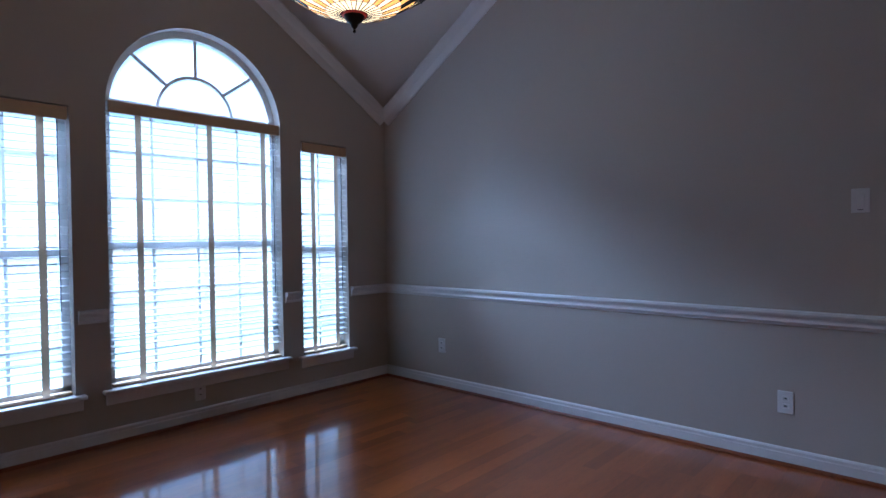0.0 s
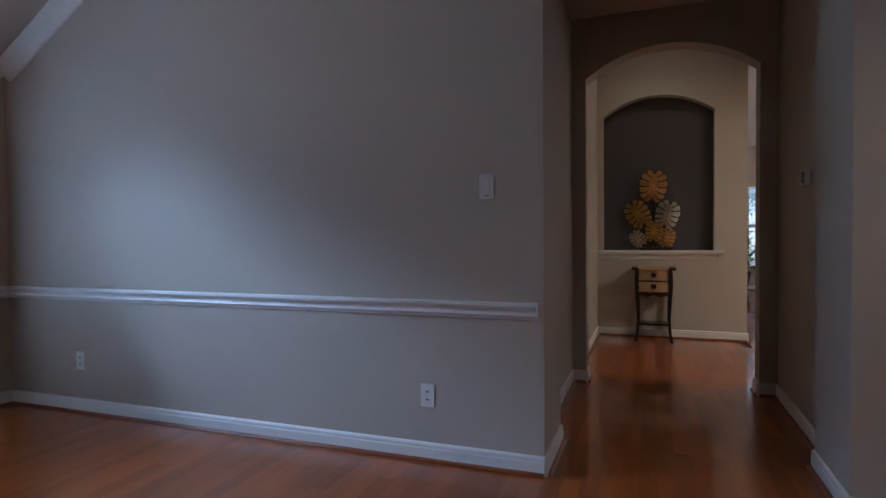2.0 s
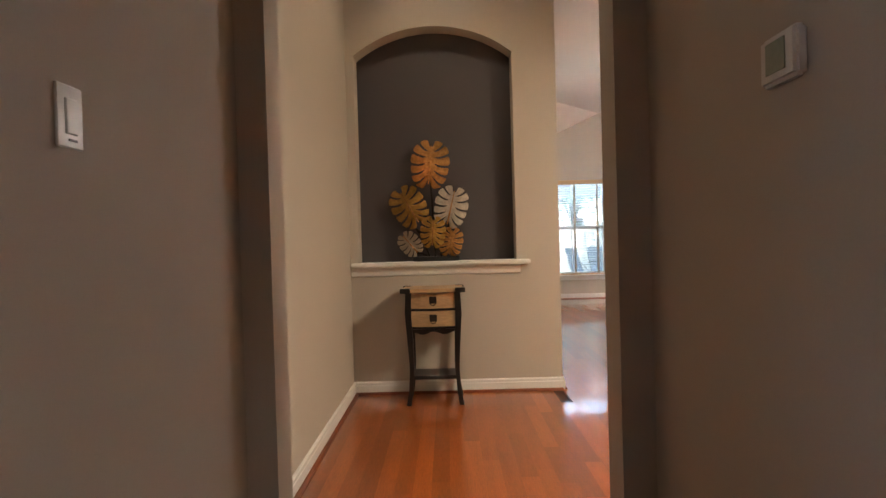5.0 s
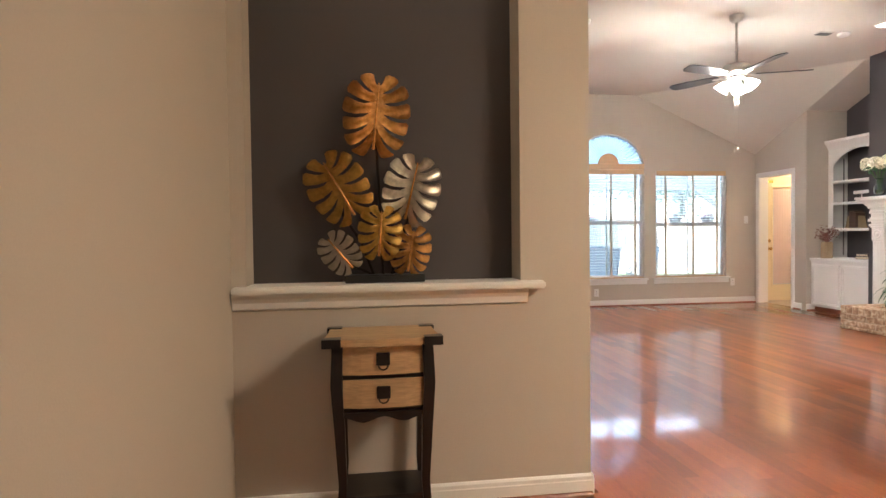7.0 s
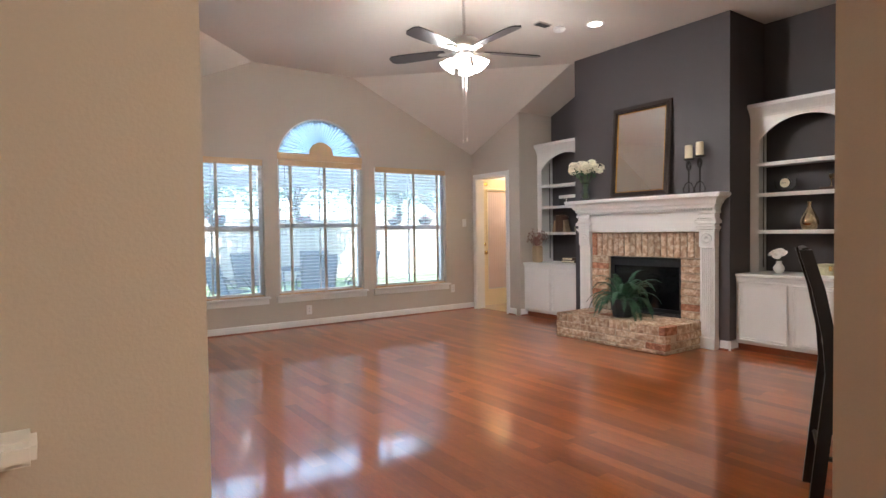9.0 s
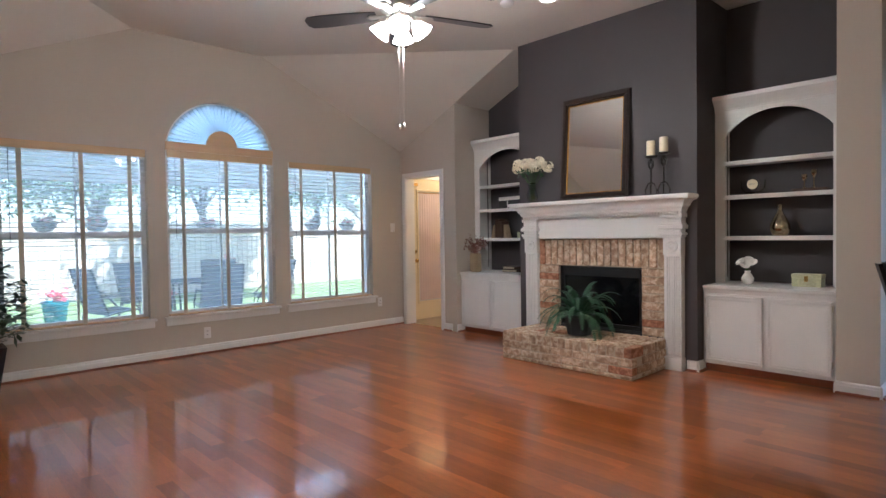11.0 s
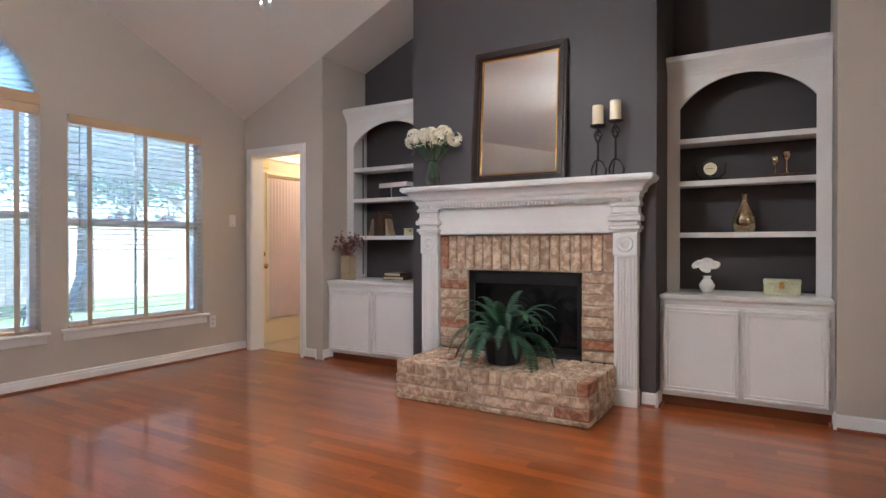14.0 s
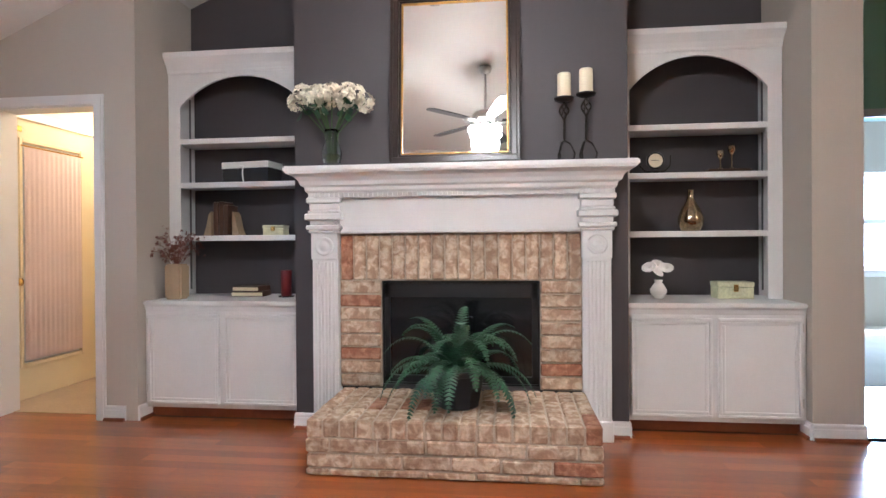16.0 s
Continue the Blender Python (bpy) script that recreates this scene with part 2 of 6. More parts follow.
FROST = glowing("frosted_lamp_glass", (1.0, 0.92, 0.80), 9)
BULB = glowing("can_bulb", (1.0, 0.86, 0.66), 10)
SHADE = bpy.data.materials.new("translucent_pleated_cloth")
SHADE.use_nodes = True
SHADE.node_tree.nodes["Principled BSDF"].inputs["Base Color"].default_value = (0.42, 0.50, 0.55, 1)
SHADE.node_tree.nodes["Principled BSDF"].inputs["Roughness"].default_value = 0.9
SHADE.node_tree.nodes["Principled BSDF"].inputs["Transmission Weight"].default_value = 0.1
STAINED = [glowing("amber_art_glass", (1.0, 0.45, 0.08), 0.9), glowing("cream_art_glass", (1.0, 0.74, 0.36), 1.1), glowing("ruby_art_glass", (0.6, 0.05, 0.02), 0.15), material("blue_art_glass", (0.015, 0.02, 0.06), 0.2)]


def thin(m, share):
    """Cloth and card that let part of the light through."""
    N, L = m.node_tree.nodes, m.node_tree.links
    body, glow, mix = N["Principled BSDF"], N.new("ShaderNodeBsdfTranslucent"), N.new("ShaderNodeMixShader")
    src = body.inputs["Base Color"]
    if src.links:
        L.new(src.links[0].from_socket, glow.inputs["Color"])
    else:
        glow.inputs["Color"].default_value = src.default_value
    mix.inputs[0].default_value = share
    L.new(body.outputs[0], mix.inputs[1])
    L.new(glow.outputs[0], mix.inputs[2])
    L.new(mix.outputs[0], [n for n in N if n.type == "OUTPUT_MATERIAL"][0].inputs["Surface"])


for cloth, share in ((TAPE, 0.55), (SHADE, 0.5), (SLAT, 0.25)):
    thin(cloth, share)


# ---- building helpers ----
def part(name, bm, mat, parent=None, label="", smooth=False):
    me = bpy.data.meshes.new(name)
    bmesh.ops.recalc_face_normals(bm, faces=bm.faces)
    bm.to_mesh(me)
    bm.free()
    me.materials.append(mat)
    if smooth:
        for p in me.polygons:
            p.use_smooth = True
    ob = new(name, me)
    if parent is not None:
        ob.parent = parent
    return tagged(ob, label)


def again(ob, m, parent):
    """One more piece on the same mesh."""
    o = new(ob.name.split(".")[0], ob.data)
    o.parent, o.matrix_basis = parent, m
    return o


def thing(name, m, label, category, group=""):
    ob = new(name)
    ob.matrix_world = m
    return tagged(ob, label, category, group)


def box(x0, x1, y0, y1, z0, z1, bevel=0.0, bm=None, seg=1):
    own = bm is None
    b = bmesh.new()
    bmesh.ops.create_cube(b, size=1)
    for v in b.verts:
        v.co = Vector((x0 + (v.co.x + 0.5) * (x1 - x0), y0 + (v.co.y + 0.5) * (y1 - y0), z0 + (v.co.z + 0.5) * (z1 - z0)))
    if bevel:
        bmesh.ops.bevel(b, geom=b.edges[:], offset=bevel, segments=seg, affect="EDGES")
    if own:
        return b
    return join(bm, b)


def join(bm, other, m=None):
    if m is not None:
        other.transform(m)
    me = bpy.data.meshes.new("tmp")
    other.to_mesh(me)
    bm.from_mesh(me)
    bpy.data.meshes.remove(me)
    other.free()
    return bm


def prism(pts, axis, d0, d1, bm=None):
    """A polygon in the two axes other than axis, drawn out along axis from d0 to d1."""
    bm = bm or bmesh.new()

    def at(p, d):
        return {"x": (d, p[0], p[1]), "y": (p[0], d, p[1]), "z": (p[0], p[1], d)}[axis]
    a = [bm.verts.new(at(p, d0)) for p in pts]
    b = [bm.verts.new(at(p, d1)) for p in pts]
    bm.faces.new(a), bm.faces.new(b)
    for i in range(len(pts)):
        j = (i + 1) % len(pts)
        bm.faces.new((a[i], a[j], b[j], b[i]))
    return bm


def lathe(profile, n=24, bm=None, at=(0, 0, 0)):
    """A turned body from (radius, height) pairs."""
    bm = bm or bmesh.new()
    rings = []
    for r, z in profile:
        rings.append([bm.verts.new((at[0] + r * math.cos(2 * math.pi * i / n), at[1] + r * math.sin(2 * math.pi * i / n), at[2] + z)) for i in range(n)])
    for a, b in zip(rings, rings[1:]):
        for i in range(n):
            bm.faces.new((a[i], a[(i + 1) % n], b[(i + 1) % n], b[i]))
    bm.faces.new(rings[0]), bm.faces.new(rings[-1])
    return bm


def tube(path, r, n=8, bm=None, taper=None):
    """A round bar along a path of points."""
    bm = bm or bmesh.new()
    path = [Vector(p) for p in path]
    rings = []
    for i, p in enumerate(path):
        d = (path[min(i + 1, len(path) - 1)] - path[max(i - 1, 0)]).normalized()
        u = d.cross(Vector((0.13, 0.31, 0.94))).normalized()
        w = d.cross(u)
        k = r if taper is None else r + (taper - r) * i / (len(path) - 1)
        rings.append([bm.verts.new(p + k * (math.cos(2 * math.pi * j / n) * u + math.sin(2 * math.pi * j / n) * w)) for j in range(n)])
    for a, b in zip(rings, rings[1:]):
        for j in range(n):
            bm.faces.new((a[j], a[(j + 1) % n], b[(j + 1) % n], b[j]))
    bm.faces.new(rings[0]), bm.faces.new(rings[-1])
    return bm


def moulding(profile, axis, d0, d1):
    return prism(profile, axis, d0, d1)


def wall(name, axis, p0, p1, u0, u1, z0, z1, mat, openings=(), label=""):
    """A thick wall. axis: its normal; openings: (u0, u1, z0, z1, arch rise)."""
    bm = bmesh.new()

    def hexa(a, b, za, zb, ta, tb):
        prism([(a, za), (b, zb), (b, tb), (a, ta)], axis, p0, p1, bm)
    edge = u0
    for a, b, lo, hi, rise in sorted(openings):
        if a > edge + 1e-4:
            hexa(edge, a, z0, z0, z1, z1)
        if lo > z0:
            hexa(a, b, z0, z0, lo, lo)
        if rise:
            half, c = (b - a) / 2, (a + b) / 2
            R = (half * half + rise * rise) / (2 * rise)
            n = 28

            def top(u):
                return hi + math.sqrt(max(R * R - (u - c) ** 2, 0)) - (R - rise)
            for i in range(n):
                s0, s1 = c - half * math.cos(math.pi * i / n), c - half * math.cos(math.pi * (i + 1) / n)
                hexa(s0, s1, top(s0), top(s1), z1, z1)
        elif hi < z1:
            hexa(a, b, hi, hi, z1, z1)
        edge = b
    if edge < u1 - 1e-4:
        hexa(edge, u1, z0, z0, z1, z1)
    return tagged(part(name, bm, mat), label, "wall", kind="structure")


def structure(ob, label, category):
    return tagged(ob, label, category, kind="structure")

# ---- setting: walls, floors, ceilings ----
H = 3.33
DWIN = [(0.80, 1.99, 0.33, 2.02, 0), (2.18, 3.37, 0.33, 2.09, 0.56), (3.55, 4.00, 0.31, 2.00, 0)]
LWIN = [(3.10, 4.31, 0.43, 2.14, 0), (4.49, 5.68, 0.43, 2.22, 0.50), (5.87, 7.09, 0.43, 2.14, 0)]
wall("wall_dining_window", "x", -3.05, -2.90, -1.6, 4.43, 0, 3.5, WALL, DWIN, "greige painted wall with three tall windows")
wall("wall_dining", "y", 4.43, 4.93, -3.05, 0.83, 0, 3.5, WALL, (), "greige painted dining wall with white chair rail")
wall("wall_hall_jamb", "x", 2.05, 2.29, 4.42, 4.95, 0, 3.5, WALL, (), "greige painted passage jamb")
wall("wall_passage_lintel", "y", 4.43, 4.93, 0.83, 2.05, 2.80, 3.5, WALL, (), "greige painted lintel over the passage")
wall("wall_hall_west", "x", 0.55, 0.725, 4.93, 8.45, 0, 3.5, WALL, (), "greige painted hall wall")
wall("wall_hall_east", "x", 2.13, 2.32, 4.95, 6.42, 0, 3.5, WALL, (), "greige painted hall wall")
wall("wall_arch", "y", 6.25, 6.42, 0.725, 2.13, 0, 3.5, WALL, [(0.83, 2.015, 0, 2.33, 0.21)], "greige painted wall with a segmental arch")
wall("wall_niche", "y", 8.45, 8.62, 0.55, 2.25, 0, 3.5, WALL, [(0.785, 1.935, 0.93, 2.47, 0.20)], "greige painted wall with an arched niche")
structure(part("wall_niche_back", box(0.60, 2.245, 8.60, 8.75, 0, 3.5), ACCENT), "charcoal painted back of the niche", "wall")
wall("wall_living_west", "x", 2.10, 2.25, 8.62, 14.57, 0, 3.5, WALL, (), "greige painted living room wall")
wall("wall_living_window", "y", 14.57, 14.72, 2.05, 7.75, 0, 3.5, WALL, LWIN, "greige painted wall with three windows")
wall("wall_door", "x", 7.60, 7.75, 13.56, 14.57, 0, 3.5, WALL, [(13.76, 14.46, 0, 2.03, 0)], "greige painted wall with an open doorway")
wall("wall_return_north", "y", 13.48, 13.56, 7.60, 8.30, 0, 3.5, WALL, (), "greige painted alcove return")
wall("wall_return_south", "y", 9.16, 9.43, 7.62, 8.30, 0, 3.5, WALL, (), "greige painted wall end beside the bookcase")
structure(part("wall_alcove_north", box(8.25, 8.40, 12.41, 13.48, 0, 3.5), ACCENT), "charcoal painted alcove back wall", "wall")
structure(part("wall_alcove_south", box(8.25, 8.40, 9.43, 10.44, 0, 3.5), ACCENT), "charcoal painted alcove back wall", "wall")
CHIM = bmesh.new()
for a, b, c, d in [(10.44, 10.94, 0, 3.5), (11.87, 12.41, 0, 3.5), (10.94, 11.87, 0.90, 3.5), (10.94, 11.87, 0, 0.28)]:
    box(7.56, 8.40, a, b, c, d, bm=CHIM)
box(8.02, 8.40, 10.94, 11.87, 0.28, 0.90, bm=CHIM)
structure(part("wall_chimney_breast", CHIM, ACCENT), "charcoal painted chimney breast", "wall")
# rooms that close the place
wall("wall_foyer_south", "y", -1.75, -1.6, -3.05, 5.1, 0, 3.5, WALL, ())
wall("wall_foyer_east", "x", 5.0, 5.15, -1.6, 4.42, 0, 3.5, WALL, ())
wall("wall_kitchen_pass", "y", 4.42, 4.62, 2.29, 6.5, 0, 3.5, CREAM, [(2.292, 4.2, 0.88, 1.42, 0)], "cream painted wall with a pass-through opening")
wall("wall_kitchen_east", "x", 6.4, 6.55, 4.62, 8.12, 0, 3.5, CREAM, ())
wall("wall_kitchen_bar", "y", 7.97, 8.12, 3.69, 6.4, 0, 3.5, WALL, [(4.3, 6.38, 1.04, 2.6, 0)], "greige painted half wall under the breakfast bar")
wall("wall_kitchen_west", "x", 2.32, 2.40, 4.95, 6.42, 0, 3.5, CREAM, ())
wall("wall_nook_south", "y", 8.10, 8.25, 6.4, 7.62, 0, 3.5, WALL, ())
wall("wall_side_hall", "x", 8.9, 9.05, 6.8, 9.43, 0, 3.5, GREEN, [(7.5, 8.43, 0, 2.06, 0)], "mint green painted wall with a doorway")
wall("wall_side_hall_south", "y", 6.65, 6.8, 7.47, 9.05, 0, 3.5, GREEN, ())
wall("wall_side_hall_west", "x", 7.47, 7.62, 6.8, 8.1, 0, 3.5, GREEN, ())
wall("wall_bedroom_north", "y", 9.43, 9.58, 8.4, 12.55, 0, 3.5, WALL, ())
wall("wall_bedroom_south", "y", 4.85, 5.0, 8.9, 12.55, 0, 3.5, WALL, ())
wall("wall_bedroom_west", "x", 8.9, 9.05, 5.0, 6.65, 0, 3.5, WALL, ())
wall("wall_bedroom_window", "x", 12.4, 12.55, 5.0, 9.43, 0, 3.5, WALL, [(5.3, 6.42, 0.75, 2.05, 0)], "greige bedroom wall with a bright window")
# slab out of view, added to stop sun leaking between the ceilings
structure(part("roof", box(-3.6, 13.2, -2.2, 14.78, 3.52, 3.66), SHINGLE), "unseen grey roof slab added over the house to block the sun", "roof")
wall("wall_utility_east", "x", 9.6, 9.75, 13.4, 14.9, 0, 2.8, DOORPAINT, ())
wall("wall_utility_south", "y", 13.44, 13.56, 8.3, 9.75, 0, 2.8, DOORPAINT, ())
wall("wall_utility_north", "y", 14.66, 14.80, 7.75, 9.7, 0, 2.8, DOORPAINT, (), "cream painted utility room wall")
structure(part("ceiling_utility", box(7.75, 9.7, 13.56, 14.95, 2.55, 2.65), CEIL), "warm lit utility room ceiling", "ceiling")

# ceilings
def sheet(name, polys, label):
    bm = bmesh.new()
    for pts in polys:
        lo = [bm.verts.new(p) for p in pts]
        up = [bm.verts.new((p[0], p[1], p[2] + 0.1)) for p in pts]
        bm.faces.new(lo), bm.faces.new(up)
        for i in range(len(pts)):
            j = (i + 1) % len(pts)
            bm.faces.new((lo[i], lo[j], up[j], up[i]))
    return structure(part(name, bm, CEIL), label, "ceiling")


K = 2.07
ne = [(7.6 - K, 14.6, H), (7.6, 14.6, 2.40), (7.6, 14.57 - K, H)]
side = [(7.6, 14.6, 2.40), (8.35, 14.6, 2.40), (8.35, 14.57 - K, H), (7.6, 14.57 - K, H)]
nw = [(2.17 + K, 14.6, H), (2.17, 14.57 - K, H), (2.17, 14.6, 2.40)]
sheet("ceiling_living", [ne, side, nw, [(2.0, 8.0, H), (8.35, 8.0, H), (8.35, 14.57 - K, H), (7.6, 14.57 - K, H), (7.6 - K, 14.6, H), (2.17 + K, 14.6, H), (2.17, 14.57 - K, H), (2.0, 12.0, H)]], "pale textured vaulted ceiling with sloped corners")
D = 1.62
sheet("ceiling_dining", [[(-2.93, 4.46, 2.31), (-2.93, 4.46 - D, H), (-2.93 + D, 4.46, H)], [(-2.93, -1.65, H), (5.1, -1.65, H), (5.1, 4.46, H), (-2.93 + D, 4.46, H), (-2.93, 4.46 - D, H)]], "pale textured dining room ceiling with a sloped corner")
sheet("ceiling_hall", [[(0.5, 4.5, 2.80), (2.4, 4.5, 2.80), (2.4, 6.3, 2.80), (0.5, 6.3, 2.80)], [(0.5, 6.3, H), (2.3, 6.3, H), (2.3, 8.65, H), (0.5, 8.65, H)]], "pale textured hall ceiling")
sheet("ceiling_kitchen", [[(2.3, 4.5, 2.70), (6.5, 4.5, 2.70), (6.5, 8.0, 2.70), (2.3, 8.0, 2.70)]], "pale kitchen ceiling")
sheet("ceiling_side_hall", [[(7.4, 4.9, H + 0.01), (12.5, 4.9, H + 0.01), (12.5, 9.5, H + 0.01), (7.4, 9.5, H + 0.01)]], "pale side hall ceiling")

# floors
structure(part("floor", box(-3.05, 9.0, -1.75, 14.72, -0.12, -0.012), DARKGAP), "dark subfloor under glossy cherry planks", "floor")
structure(part("floor_utility", box(7.70, 9.7, 13.56, 14.9, -0.12, 0.004), TILE), "beige tile utility room floor", "floor")
structure(part("floor_bedroom", box(8.95, 12.5, 4.9, 9.5, -0.12, 0.006), CARPET), "beige carpet", "floor")
structure(part("floor_kitchen", box(3.69, 6.4, 6.42, 7.97, -0.12, 0.004, bm=box(2.32, 6.4, 4.62, 6.42, -0.12, 0.004)), TILE), "beige tile kitchen floor", "floor")


# trim: baseboards with a stained shoe, chair rails, crown
def run(name, prof, mat, segs, label, category):
    """segs: (axis along, fixed, a, b, side): prof is (out, up) pairs."""
    for ax, f, a, b, side in segs:
        bm = prism([(f + side * o, z) for o, z in prof], "y" if ax == "y" else "x", a, b)
        structure(part(name, bm, mat), label, category)


BASE = [(0, 0), (0.016, 0), (0.016, 0.065), (0.013, 0.070), (0.013, 0.085), (0.007, 0.092), (0, 0.095)]
QUARTER = [(0.016, 0), (0.034, 0), (0.032, 0.009), (0.026, 0.016), (0.016, 0.019)]
SEGS = [("x", 4.43, -2.90, 0.83, -1), ("y", -2.90, -1.6, 4.43, 1), ("y", 0.83, 4.43, 4.93, 1), ("y", 0.725, 4.93, 6.25, 1), ("x", 6.25, 0.725, 0.83, -1), ("y", 0.83, 6.25, 6.42, 1),
        ("y", 0.725, 6.42, 8.45, 1), ("x", 8.45, 0.725, 2.25, -1), ("y", 2.25, 8.45, 14.57, 1), ("x", 14.57, 2.25, 7.60, -1), ("y", 7.60, 13.56, 13.70, -1), ("x", 13.48, 7.60, 7.74, -1),
        ("x", 9.43, 7.62, 7.74, 1), ("y", 7.62, 9.16, 9.43, -1), ("y", 2.05, 4.42, 4.95, -1), ("x", 4.42, 2.05, 2.29, -1), ("y", 2.13, 4.95, 6.25, -1), ("x", 6.25, 2.015, 2.13, -1), ("y", 2.015, 6.25, 6.42, -1),
        ("y", 7.56, 10.44, 10.53, -1), ("y", 7.56, 12.30, 12.41, -1), ("x", 10.44, 7.56, 7.70, -1), ("x", 12.41, 7.56, 7.70, 1), ("x", 4.42, 2.29, 5.0, -1), ("y", 3.69, 7.97, 8.12, -1), ("x", 8.12, 3.69, 6.4, 1),
        ("x", 9.16, 7.62, 8.3, -1), ("y", 8.9, 8.50, 9.43, -1)]
run("baseboard", BASE, TRIM, SEGS, "white painted baseboard", "baseboard")
run("baseboard_shoe", QUARTER, SHOE, [s for s in SEGS], "cherry stained shoe moulding", "trim")
RAIL = [(0, 0.745), (0.010, 0.745), (0.014, 0.757), (0.024, 0.765), (0.018, 0.778), (0.020, 0.790), (0.034, 0.800), (0.040, 0.812), (0.034, 0.822), (0, 0.826)]
run("trim_chair_rail", RAIL, TRIM, [("x", 4.43, -2.90, 0.80, -1), ("y", -2.90, 4.02, 4.43, 1), ("y", -2.90, 3.39, 3.53, 1), ("y", -2.90, 2.01, 2.16, 1), ("y", -2.90, -1.6, 0.78, 1)], "white moulded chair rail", "trim")


def crown(p, q, out):
    """Crown strip along a sloped ceiling line from p to q, out: the way it stands from the wall."""
    p, q, out = Vector(p), Vector(q), Vector(out)
    d = (q - p).normalized()
    dn = d.cross(out).normalized()
    if dn.z > 0:
        dn = -dn
    bm = bmesh.new()
    prof = [(0, 0), (0.085, 0), (0.085, 0.012), (0.06, 0.03), (0.035, 0.055), (0.022, 0.08), (0.012, 0.10), (0, 0.105)]
    a = [bm.verts.new(p + out * u + dn * v) for u, v in prof]
    b = [bm.verts.new(q + out * u + dn * v) for u, v in prof]
    bm.faces.new(a), bm.faces.new(b)
    for i in range(len(prof)):
        j = (i + 1) % len(prof)
        bm.faces.new((a[i], a[j], b[j], b[i]))
    structure(part("trim_crown", bm, TRIM), "white crown moulding along the sloped ceiling", "trim")


crown((-2.90, 4.43, 2.32), (-2.90, 4.43 - 1.60, H - 0.01), (1, 0, 0))
crown((-2.90, 4.43, 2.32), (-2.90 + 1.60, 4.43, H - 0.01), (0, -1, 0))
crown((-2.90, 4.43 - 1.60, H), (-2.90, -1.6, H), (1, 0, 0))
crown((-2.90 + 1.60, 4.43, H), (5.0, 4.43, H), (0, -1, 0))


# casings
def casing(name, axis, f, side, a, b, z, label, w=0.065):
    bm = bmesh.new()
    for u0, u1, z0, z1 in [(a - w, a, 0, z), (b, b + w, 0, z), (a - w, b + w, z, z + w)]:
        for k, (i0, i1) in enumerate([(0, 0.014), (0.014, 0.020)]):
            s = 0.012 * k
            lo, hi = sorted((f + side * i0, f + side * i1))
            if axis == "x":
                box(lo, hi, u0 + s, u1 - s, z0, z1 - s if z1 > z else z1, bm=bm)
            else:
                box(u0 + s, u1 - s, lo, hi, z0, z1 - s if z1 > z else z1, bm=bm)
    structure(part(name, bm, TRIM), label, "door casing")


casing("door_casing", "x", 7.60, -1, 13.76, 14.46, 2.03, "white moulded door casing")
casing("door_casing", "x", 8.90, -1, 7.5, 8.43, 2.06, "white moulded door casing")
bm = box(7.60, 7.75, 13.755, 13.765, 0, 2.03)
box(7.60, 7.75, 14.455, 14.465, 0, 2.03, bm=bm), box(7.60, 7.75, 13.765, 14.455, 2.022, 2.032, bm=bm)
structure(part("door_jamb", bm, TRIM), "white painted door jamb", "door jamb")


